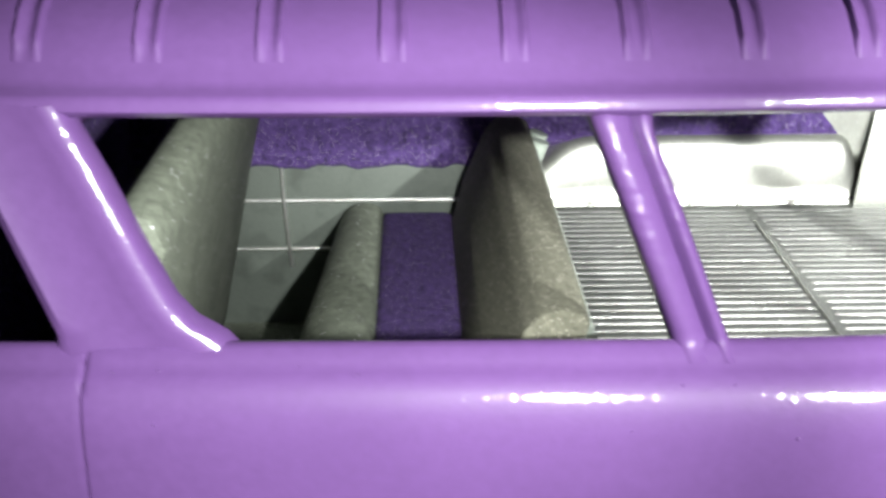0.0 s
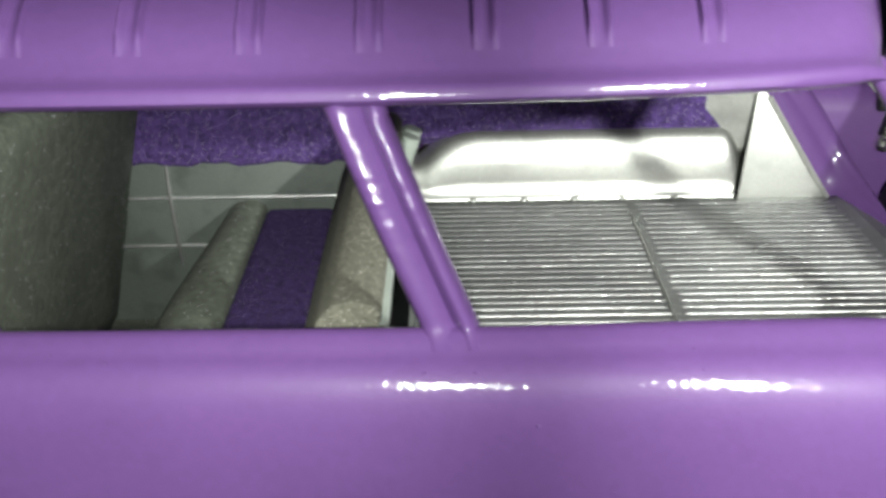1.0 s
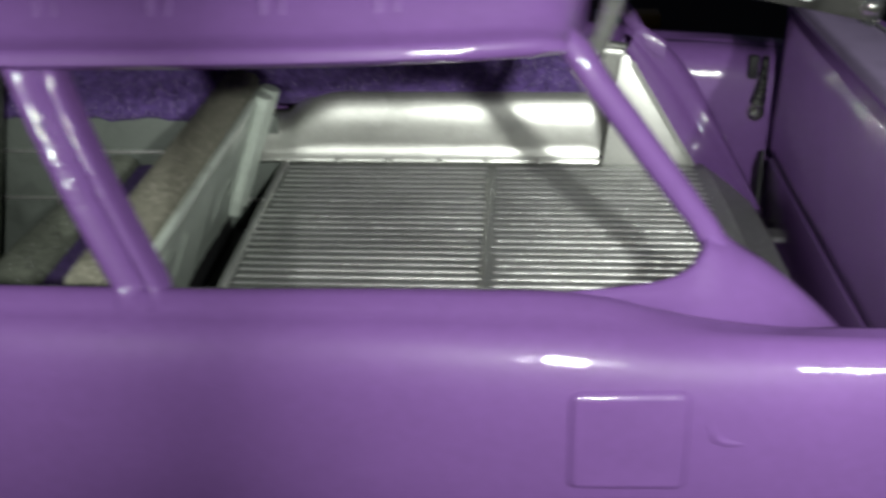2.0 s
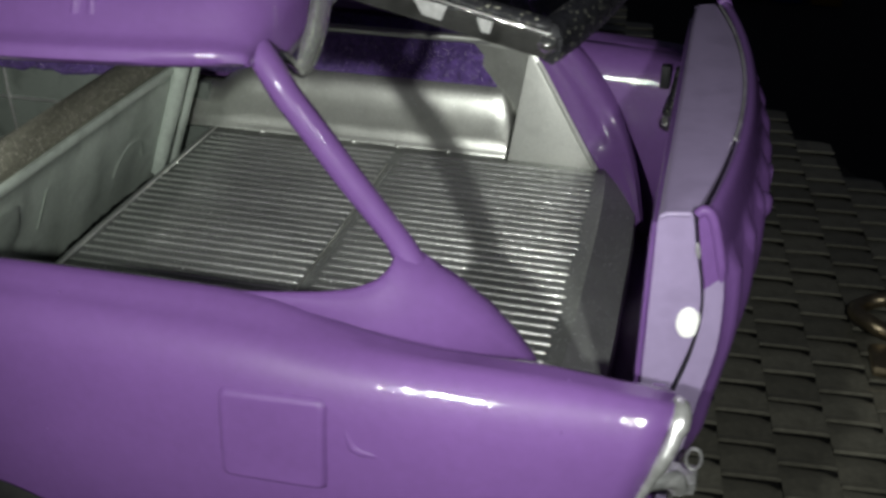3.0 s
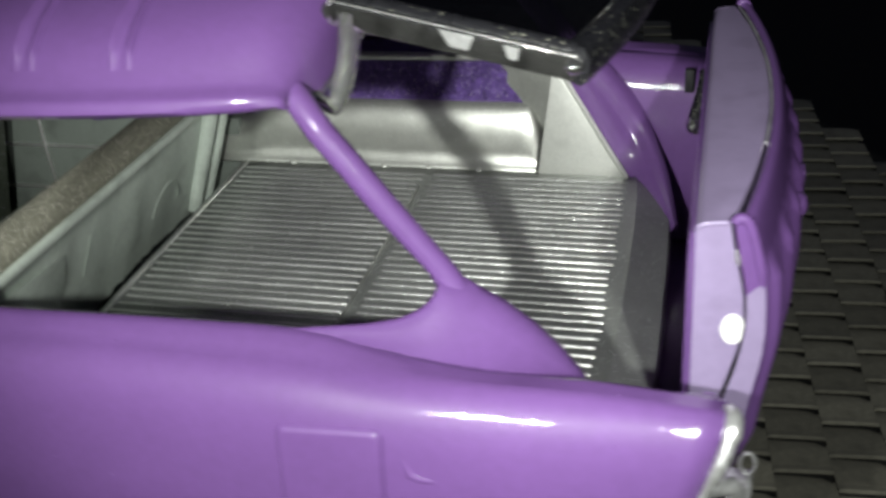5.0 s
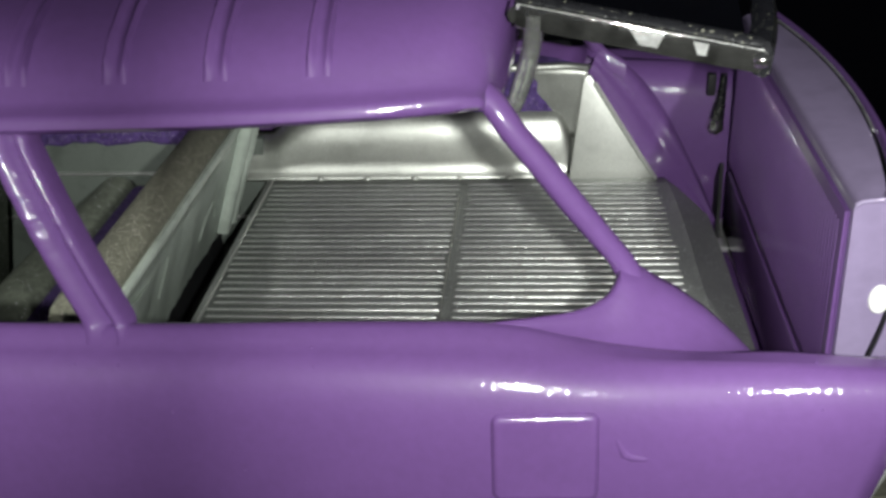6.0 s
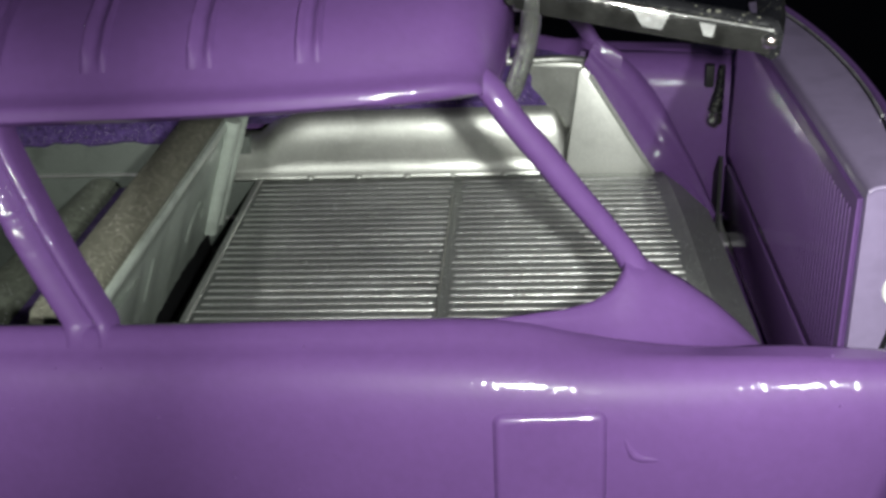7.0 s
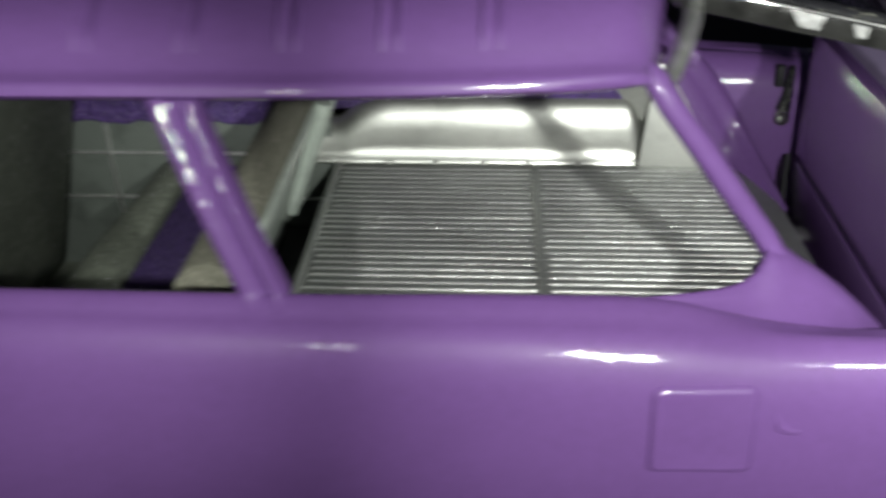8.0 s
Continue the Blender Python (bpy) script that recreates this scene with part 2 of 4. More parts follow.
def side_profile(x, sign):
    """From the window sill over the shoulder down to the rocker."""
    sill, wide, deck, low = smooth_table(SILL, x), smooth_table(SIDE, x), smooth_table(DECK, x), body_bottom(x)
    tail = min(1.0, max(0.0, (x - 0.62) / 0.42))
    tail = tail * tail * (3 - 2 * tail)
    crest = deck - 0.026 * (1 - tail) + 0.004 * tail
    out = wide - sill
    fold = valley(x)
    pts = [(sill - 0.03, deck - 0.03 - fold), (sill - 0.012, deck - 0.004 - fold), (sill, deck - fold), (sill + 0.1 * out, deck - 0.004 * (1 - tail) - 0.8 * fold),
           (sill + 0.26 * out, deck - 0.0165 * (1 - tail) + 0.003 * tail - 0.3 * fold), (sill + 0.36 * out, crest + 0.0012 * (1 - tail)), (sill + 0.46 * out, crest - 0.003),
           (sill + 0.60 * out, crest - 0.011), (sill + 0.74 * out, crest - 0.027), (sill + 0.86 * out, crest - 0.052), (sill + 0.95 * out, crest - 0.09), (wide, crest - 0.14)]
    top = crest - 0.14
    for k in range(1, 17):
        z = top + (0.05 - top) * k / 4 if k <= 4 else 0.05 + (low - 0.05) * (k - 4) / 12
        tuck = 0.10 * max(0.0, (-0.05 - z) / 0.4) ** 1.6
        pts.append((wide + 0.008 * math.sin(min(1, max(0, (top - z) / 0.3)) * math.pi) - tuck, z))
    groove = 0.010 if abs(x - SEAM) < 0.002 else 0.0
    rake = 0.31 * min(1.0, max(0.0, (x - 1.05) / 0.35))
    return [(x - rake * max(0.0, 0.33 - max(z, -0.05)), sign * (y - groove), z) for y, z in pts]


def side_at(x, z):
    """How far out the side skin stands at a height below the shoulder."""
    pts = [(z0, -y0) for _, y0, z0 in side_profile(x, -1)][6:]
    return float(np.interp(-z, [-a for a, _ in pts], [b for _, b in pts]))


def stations():
    xs = set(np.round(np.linspace(-3.6, 1.40, 110), 4))
    for cx, _ in WHEELS:
        xs |= set(np.round(cx + 0.39 * np.sin(np.linspace(-math.pi / 2, math.pi / 2, 29)), 4)) | {round(cx - 0.3905, 4), round(cx + 0.3905, 4)}
    xs |= {SEAM - 0.012, SEAM - 0.006, SEAM, SEAM + 0.006, SEAM + 0.012}
    return sorted(xs)


def build_sides():
    for sign in (-1, 1):
        rows = [side_profile(x, sign) for x in stations()]
        side = part("body_side", sheet(rows), PAINT, car, "glossy purple painted quarter and door skin", thick=0.016)
        # inner wall of the rear fender beside the tailgate well
        inner = [[(x, sign * (smooth_table(SILL, x) - 0.02), smooth_table(DECK, x) - 0.012), (x, sign * (smooth_table(SILL, x) - 0.055), 0.28),
                  (x, sign * 0.768, 0.17), (x, sign * 0.75, 0.0), (x, sign * 0.745, -0.25)] for x in np.linspace(0.86, 1.385, 12)]
        if sign > 0:
            inner = [[(x, smooth_table(SILL, x) - 0.012, smooth_table(DECK, x) - 0.004), (x, 0.825, smooth_table(DECK, x) - 0.006), (x, 0.79, smooth_table(DECK, x) - 0.022), (x, 0.764, smooth_table(DECK, x) - 0.05), (x, 0.750, 0.235), (x, 0.742, 0.12), (x, 0.738, 0.0), (x, 0.735, -0.25)] for x in np.linspace(0.97, 1.385, 12)]
        part("fender_inner", sheet(inner), PAINT, car, "purple inner fender wall", thick=0.012)
        end = [(1.386, sign * (smooth_table(SILL, 1.4) - 0.02), 0.285), (1.386, sign * 0.90, 0.290), (1.380, sign * 0.930, 0.272), (1.372, sign * 0.945, 0.24), (1.34, sign * 0.945, 0.15), (1.285, sign * 0.94, -0.05), (1.285, sign * 0.92, -0.3),
               (1.285, sign * 0.79, -0.3), (1.375, sign * 0.79, 0.28)]
        part("fender_end", prism(end, (-0.02, 0, 0)), PAINT, car)
        # crease behind the fuel filler flap
        line = [(0.864, 0.262), (0.871, 0.240), (0.879, 0.218), (0.888, 0.201), (0.902, 0.194), (0.93, 0.191), (0.98, 0.189), (1.06, 0.185), (1.15, 0.180), (1.25, 0.176)]
        pts = [(x, sign * (side_at(x, z) + 0.002), z) for x, z in line]
        part("side_crease", tube(pts, [0.003, 0.006, 0.008, 0.0105, 0.0095, 0.0065, 0.005, 0.004, 0.003, 0.002], 10), PAINT, car, "soft raised crease line in the paint")
    # fuel filler flap on the camera-side quarter
    rows = []
    rim = [0.0, 0.003, 0.006, 0.009, 0.013, 0.018, 0.022, 0.026]
    us = rim + [0.06, 0.1, 0.14] + [0.2 - d for d in rim[::-1]]
    vs = rim + [0.06, 0.093, 0.126] + [0.186 - d for d in rim[::-1]]
    for u in us:
        row = []
        for v in vs:
            x, z = 0.649 + u, 0.104 + v
            cx, cz = max(0.0, 0.022 - u, u - 0.178), max(0.0, 0.022 - v, v - 0.164)
            near = 0.022 - math.hypot(cx, cz) if cx > 0 and cz > 0 else min(u, 0.2 - u, v, 0.186 - v)
            rise = lerp([(-0.01, -0.012), (0, -0.004), (0.003, 0.004), (0.006, 0.0095), (0.009, 0.0135), (0.013, 0.0165), (0.018, 0.0165), (0.026, 0.0155)], near)
            row.append((x, -(side_at(x, z) + rise), z))
        rows.append(row)
    part("fuel_flap", sheet(rows), PAINT, car, "square raised fuel filler flap with a rounded rim")


build_sides()

RAIL = [(-1.5, 0.80), (-1.0, 0.835), (-0.25, 0.842), (0.0, 0.838), (0.2, 0.828), (0.4, 0.806), (0.52, 0.785), (0.60, 0.762), (0.66, 0.735)]
ROOF_HALF = [(0, 0.985), (0.2, 0.981), (0.4, 0.965), (0.55, 0.942), (0.66, 0.912), (0.73, 0.880), (0.768, 0.850), (0.790, 0.822), (0.806, 0.800), (0.820, 0.787),
             (0.834, 0.783), (0.841, 0.777), (0.842, 0.767), (0.834, 0.759), (0.805, 0.757), (0.785, 0.762)]
ROOF_END = [(0, 0.71), (0.3, 0.706), (0.5, 0.696), (0.62, 0.684), (0.70, 0.672), (0.76, 0.655), (0.80, 0.64)]


def roof_point(x, y, z):
    return (x, y * smooth_table(RAIL, x) / 0.842, z)


def build_roof():
    half = ROOF_HALF[::-1]
    section = [(-y, z) for y, z in half] + [(y, z) for y, z in ROOF_HALF[1:]]
    rows = [[roof_point(x, y, z - 0.012 * max(0, (-x - 0.9)) ** 2) for y, z in section] for x in np.linspace(-1.45, 0.5, 40)]
    for a in np.linspace(0.12, 1, 12):
        row = []
        for y, z in section:
            end = lerp(ROOF_END, abs(y))
            x0, r = 0.5, 0.085
            turn = a * (end - x0 + 0.12)
            flat = end - x0 - r
            if turn < flat:
                x, drop = x0 + turn, 0.0
            else:
                ang = min(math.pi / 2, (turn - flat) / r)
                x, drop = end - r + r * math.sin(ang), r * (1 - math.cos(ang)) + max(0.0, turn - flat - r * math.pi / 2)
            row.append(roof_point(x, y, z - drop * min(1, max(0, (z - 0.757) / 0.13))))
        rows.append(row)
    roof = part("roof", sheet(rows), PAINT, car, "glossy purple ribbed roof", thick=0.012)
    header = [(0.625, -0.66, 0.772), (0.655, -0.5, 0.79), (0.67, -0.25, 0.80), (0.675, 0, 0.805), (0.67, 0.25, 0.80), (0.655, 0.5, 0.79), (0.625, 0.66, 0.772)]
    part("header_rail", tube(header, 0.022, 10), PAINT, roof)
    ribs = [0.363, 0.186, 0.009, -0.169, -0.352, -0.535, -0.718, -0.90, -1.08]
    for rx in ribs:
        rows = []
        keep = [(y, z) for y, z in section if z > 0.815]
        dense = []
        for (y0, z0), (y1, z1) in zip(keep, keep[1:]):
            for k in range(3):
                dense.append((y0 + (y1 - y0) * k / 3, z0 + (z1 - z0) * k / 3))
        dense.append(keep[-1])
        for dx, h in ((-0.025, -0.004), (-0.021, 0.004), (-0.017, 0.010), (-0.012, 0.009), (-0.008, 0.003), (-0.004, 0.0004), (0.004, 0.0004), (0.008, 0.003), (0.012, 0.009), (0.017, 0.010), (0.021, 0.004), (0.025, -0.004)):
            row = []
            for i, (y, z) in enumerate(dense):
                fade = min(1, i / 3, (len(dense) - 1 - i) / 3)
                a, b = dense[max(i - 1, 0)], dense[min(i + 1, len(dense) - 1)]
                t = Vector((b[0] - a[0], b[1] - a[1])).normalized()
                hh = 0.006 + h * fade if h > 0 else 0.006 + h
                p = roof_point(rx + dx, y, z)
                row.append((p[0], p[1] - t.y * hh, p[2] + t.x * hh))
            rows.append(row)
        part("roof_rib", sheet(rows), PAINT, roof)


build_roof()


def build_pillars():
    for sign in (-1, 1):
        # middle pillar: two raised ridges with a shallow channel between them
        rows = []
        cross = [(-0.004, -0.045), (0.0, -0.008), (0.006, 0.002), (0.014, 0.009), (0.024, 0.011), (0.034, 0.008), (0.044, 0.001), (0.050, -0.006), (0.055, -0.013), (0.060, -0.006), (0.066, 0.004), (0.071, 0.008), (0.075, 0.009), (0.079, 0.0075), (0.083, 0.004), (0.088, -0.003), (0.091, -0.04)]
        for s in np.concatenate([np.linspace(0, 0.14, 12), np.linspace(0.17, 0.88, 84), np.linspace(0.9, 1, 8)]):
            flare = 0.026 * max(0.0, 1 - s / 0.085) ** 2 + 0.016 * max(0.0, (s - 0.92) / 0.08) ** 2
            # waves shaped to break the lamp's highlight into glints on each ridge
            worn = math.exp(-((s - 0.60) / 0.16) ** 2)
            glint_waves = [worn * (0.0011 * math.sin(s * 56 + k) + 0.0004 * math.sin(s * 131 + 2.3 * k)) for k in (0.0, 1.7)]
            bow = 0.015 * math.sin(s * math.pi)
            x0 = -0.089 + (-0.252 + 0.089) * s
            y0 = 0.894 + (0.820 - 0.894) * s + bow + flare
            z0 = 0.380 + (0.775 - 0.380) * s
            wide = 1 + 0.15 * max(0, s - 0.88) / 0.12
            rows.append([(x0 + dx * wide, sign * (y0 + dy + (glint_waves[dx > 0.055] if dy > -0.004 else 0)), z0) for dx, dy in cross])
        part("middle_pillar", sheet(rows), PAINT, car, "slanted purple pillar with two ridges")
        # slender rear pillar
        bar = [((0.590, 0.670, 0.80), (0.625, 0.640, 0.805)), ((0.612, 0.696, 0.774), (0.645, 0.668, 0.785)), ((0.636, 0.718, 0.746), (0.676, 0.692, 0.764)), ((0.671, 0.722, 0.692), (0.712, 0.698, 0.711)), ((0.721, 0.722, 0.628), (0.764, 0.698, 0.645)),
               ((0.774, 0.722, 0.556), (0.815, 0.698, 0.576)), ((0.826, 0.722, 0.491), (0.868, 0.698, 0.506)), ((0.868, 0.724, 0.440), (0.907, 0.696, 0.452)), ((0.894, 0.735, 0.397), (0.935, 0.694, 0.405)), ((0.925, 0.745, 0.35), (0.97, 0.70, 0.36))]
        rows = []
        for a, b in bar:
            a, b = Vector(a), Vector(b)
            across = (b - a).normalized()
            out = Vector((0, 1, 0)) - across * across.y
            row = []
            for k in range(13):
                ang = 2 * math.pi * k / 12
                r = (b - a).length / 2
                row.append((a + b) / 2 - across * r * math.cos(ang) + out.normalized() * (0.022 * math.sin(ang)) + Vector((0, 0.005 * math.sin(math.pi * min(1, max(0, (0.75 - a.z) / 0.34))), 0)))
            rows.append([(q.x, sign * q.y, q.z) for q in row])
        pillar = part("rear_pillar", sheet(rows), PAINT, car, "slender raked purple rear pillar")
        # foot of the pillar, flaring from the window corner onto the fender
        top = [(0.52, 0.876, 0.386), (0.60, 0.868, 0.389), (0.70, 0.848, 0.390), (0.780, 0.82, 0.386), (0.832, 0.79, 0.385), (0.866, 0.762, 0.394), (0.881, 0.738, 0.410), (0.888, 0.722, 0.436),
               (0.922, 0.698, 0.424), (0.957, 0.690, 0.397), (1.0, 0.685, 0.369), (1.055, 0.683, 0.325), (1.10, 0.684, 0.28), (1.14, 0.69, 0.23), (1.17, 0.74, 0.20)]
        foot = [(0.52, 0.892, 0.380), (0.60, 0.889, 0.383), (0.70, 0.886, 0.378), (0.765, 0.884, 0.366), (0.80, 0.880, 0.356), (0.84, 0.877, 0.348), (0.87, 0.874, 0.343), (0.90, 0.872, 0.340),
                (0.93, 0.870, 0.337), (0.97, 0.868, 0.334), (1.01, 0.866, 0.331), (1.05, 0.862, 0.328), (1.09, 0.856, 0.325), (1.13, 0.846, 0.322), (1.17, 0.835, 0.317)]
        rows = []
        if sign > 0:
            top, foot = top[:11], foot[:11]
        for i, (a, b) in enumerate(zip(top, foot)):
            a, b = Vector(a), Vector(b) - Vector((0, 0, valley(b[0])))
            sag = 0.022 * min(1, max(0, (i - 3) / 4))
            row = [a + Vector((-0.004, -0.012, -0.05)), a + Vector((0, -0.010, -0.012)), a]
            for t in (0.12, 0.26, 0.4, 0.54, 0.66, 0.76, 0.85, 0.92, 1):
                row.append(a.lerp(b, t) + Vector((0, 0.010 * max(0, t - 0.7) / 0.3, -0.014 * max(0, t - 0.7) / 0.3 - sag * math.sin(t**2 * math.pi) + 0.010 * min(1, i / 3) * math.sin(min(1, t * 2.2) * math.pi))))
            rows.append([(q.x, sign * q.y, q.z) for q in row])
        part("pillar_foot", sheet(rows), PAINT, pillar, "flared foot blending onto the fender")
        # inner face of the pillar foot, running down beside the load floor
        edge = [(0.885, 0.662, 0.345), (0.93, 0.662, 0.275), (0.985, 0.662, 0.19), (1.03, 0.663, 0.12), (1.06, 0.664, 0.075), (1.10, 0.667, 0.01), (1.15, 0.672, -0.08), (1.19, 0.678, -0.27)]
        far = [(0.920, 0.700, 0.416), (0.965, 0.690, 0.382), (1.03, 0.686, 0.336), (1.09, 0.688, 0.275), (1.135, 0.694, 0.20), (1.185, 0.704, 0.09), (1.24, 0.715, -0.08), (1.275, 0.725, -0.27)]
        if sign > 0:
            # on the far side it sweeps inwards over the lip behind the floor
            edge = [(0.885, 0.672, 0.345), (0.93, 0.668, 0.278), (0.985, 0.662, 0.19), (1.04, 0.655, 0.105), (1.10, 0.645, 0.014), (1.15, 0.575, -0.020), (1.20, 0.48, -0.034), (1.240, 0.39, -0.046)]
            far = [(0.920, 0.70, 0.416), (0.965, 0.70, 0.382), (1.03, 0.71, 0.325), (1.09, 0.722, 0.25), (1.14, 0.715, 0.17), (1.185, 0.655, 0.09), (1.222, 0.56, 0.028), (1.252, 0.41, -0.032)]
            edge, far = rounded(edge, 3), rounded(far, 3)
        rows = []
        for k, (a, b) in enumerate(zip(edge, far)):
            a, b = Vector(a), Vector(b)
            row = []
            for t in (0, 0.1, 0.2, 0.3, 0.4, 0.5, 0.58, 0.66, 0.74, 0.82, 0.9, 0.96, 1):
                swell = 0.010 * math.sin(min(1, t / 0.55) * math.pi) + 0.014 * math.sin(max(0, (t - 0.55) / 0.45) * math.pi)
                row.append(a.lerp(b, t) + swell * Vector((0.35, -0.75, 0.45)))
            row += [b + Vector((0.008, 0.012, -0.004)), b + Vector((0.010, 0.03, -0.06))]
            rows.append([tuple(q) for q in row])
        part("foot_inner", sheet([[(x, sign * y, z) for x, y, z in row] for row in rows]), PAINT, pillar)
        # front post with the rounded front corner of the door window
        front = [(-1.20, 0.775), (-1.15, 0.66), (-1.105, 0.54), (-1.075, 0.46), (-1.06, 0.42), (-1.06, 0.395), (-1.06, 0.372)]
        back = [(-1.025, 0.775), (-0.968, 0.66), (-0.915, 0.54), (-0.880, 0.468), (-0.850, 0.432), (-0.805, 0.405), (-0.775, 0.372)]
        rows = []
        for (xa, za), (xb, zb) in zip(front, back):
            row = []
            for s, rise in ((0, -0.04), (0.0, 0.0), (0.08, 0.010), (0.22, 0.002), (0.5, 0.0), (0.68, 0.002), (0.82, 0.010), (0.94, 0.006), (1, -0.004), (1.0, -0.045)):
                z = za + (zb - za) * s
                y = 0.890 + (0.838 - 0.890) * (z - 0.4) / 0.37
                row.append((xa + (xb - xa) * s, sign * (y + rise), z))
            rows.append(row)
        part("front_pillar", sheet(rows), PAINT, car, "wide purple front door pillar")


build_pillars()


def build_front():
    """Plain bonnet, cowl and underbody that close the car in front and below."""
    rows = []
    for x in np.linspace(-3.58, -1.30, 16):
        w, z = smooth_table(SILL, x) - 0.01, smooth_table(DECK, x)
        rows.append([(x, y * w, z - 0.004 + 0.06 * (1 - y * y)) for y in np.linspace(-1, 1, 13)])
    part("bonnet", sheet(rows), PAINT, car, "plain purple bonnet", thick=0.012)
    part("front_panel", block((-3.64, -0.78, -0.4), (-3.56, 0.78, 0.30), 0.03), PAINT, car)
    part("dashboard", block((-1.62, -0.84, 0.05), (-1.34, 0.84, 0.40), 0.04), FLOCK, car, "purple flocked dashboard")
    part("underbody", block((-3.5, -0.72, -0.50), (1.30, 0.72, -0.42), 0.02), BLACK, car, "black plastic underbody")
    part("windscreen_post", tube([(-1.52, -0.84, 0.40), (-1.36, -0.80, 0.77)], 0.025), PAINT, car)
    part("windscreen_post", tube([(-1.52, 0.84, 0.40), (-1.36, 0.80, 0.77)], 0.025), PAINT, car)


build_front()


def build_wheels():
    for cx, cz in WHEELS:
        for sign in (-1, 1):
            r = cz - GROUND
            y = sign * 0.80
            tyre = [(r * 0.62, -0.09), (r * 0.72, -0.108), (r * 0.9, -0.105), (r * 0.98, -0.08), (r, -0.04), (r, 0.04), (r * 0.98, 0.08), (r * 0.9, 0.105), (r * 0.72, 0.108), (r * 0.62, 0.09)]
            hub = part("wheel", spin([(0.0, 0.05 * sign), (r * 0.25, 0.06 * sign), (r * 0.5, 0.03 * sign), (r * 0.6, 0.085 * sign), (r * 0.63, 0.09 * sign), (r * 0.63, -0.09 * sign), (0.0, -0.09 * sign)], (cx, y, cz)), CHROME, car, "chrome wheel")
            part("tyre", spin(tyre, (cx, y, cz)), RUBBER, hub, "black rubber tyre")


build_wheels()


# ---- inside ----
def build_load_floor():
    rows = []
    for y in np.linspace(-0.67, 0.67, 15):
        curve = 1.105 + 0.038 * (1 - min(1.0, (y / 0.67) ** 2)) ** 0.6 + 0.026 * max(0.0, -y)
        rows.append([(-0.135, y, 0.0), (0.2, y, 0.0), (0.6, y, 0.0), (curve, y, 0.0), (curve + 0.012, y, 0.006), (curve + 0.022, y, 0.0), (curve + 0.10, y, -0.03), (curve + 0.105, y, -0.06)])
    floor = part("load_floor", sheet(rows), FLOORING, car, "dark silver load floor with raised strips brightened for their glint", thick=0.012)
    part("front_edge", block((-0.150, -0.66, -0.05), (-0.132, 0.662, 0.004), 0.003), FLOORING, floor)
    part("edge_bead", tube([(-0.130, -0.64, 0.005), (-0.130, 0.64, 0.005)], 0.0045, 6), BRIGHT, floor)
    part("divider_strip", block((0.490, -0.62, -0.002), (0.506, 0.505, 0.008), 0.003), FLOORING, floor)
    rng = random.Random(4)
    count = 36
    for k in range(count):
        y = 0.590 - k * 0.035
        rear = 1.088 + 0.034 * (1 - (y / 0.67) ** 2) ** 0.6 + 0.026 * max(0.0, -y)
        for lo, hi in ((-0.126, 0.488), (0.508, rear)):
            a, b = lo + rng.uniform(0, 0.012), hi - rng.uniform(0, 0.012)
            h = 0.0051 + rng.uniform(-0.0004, 0.0004)
            pts = [(-0.0050, -0.001), (-0.0040, 0.0006), (-0.0018, h * 0.86), (-0.0003, h), (0.0016, h * 0.8), (0.0045, -0.001)]
            wob = rng.uniform(-0.0012, 0.0012)
            bm = bmesh.new()
            ends = []
            for x, t in ((a, 0.3), (a + 0.008, 1), (b - 0.008, 1), (b, 0.3)):
                ends.append([(x, y + dy + wob * x, 0.0055 + dz * t) for dy, dz in pts])
            part("floor_strip", sheet(ends, bm), BRIGHT, floor)
    for x in (0.026, 0.18, 0.335, 0.48, 0.64, 0.862, 0.98):
        bm = bmesh.new()
        bmesh.ops.create_uvsphere(bm, u_segments=8, v_segments=5, radius=rng.uniform(0.010, 0.013), matrix=Matrix.Translation((x, 0.644, 0.005)) @ Matrix.Diagonal((1.3, 1, 0.8, 1)))
        part("rivet", bm, PLATE, floor)
    for k in range(26):
        # tiny white specks scattered at random over the floor
        x, y, r = rng.uniform(-0.1, 1.08), rng.uniform(-0.6, 0.64), rng.uniform(0.0015, 0.003)
        bm = bmesh.new()
        bmesh.ops.create_icosphere(bm, subdivisions=1, radius=r, matrix=Matrix.Translation((x, y, 0.009)))
        part("speck", bm, WHITE, floor)
    # silver strip stands in for the glint along the divider's edge
    part("divider_glint", block((0.486, -0.62, 0.0), (0.490, 0.505, 0.012), 0.001, 1), SILVER, floor)


build_load_floor()


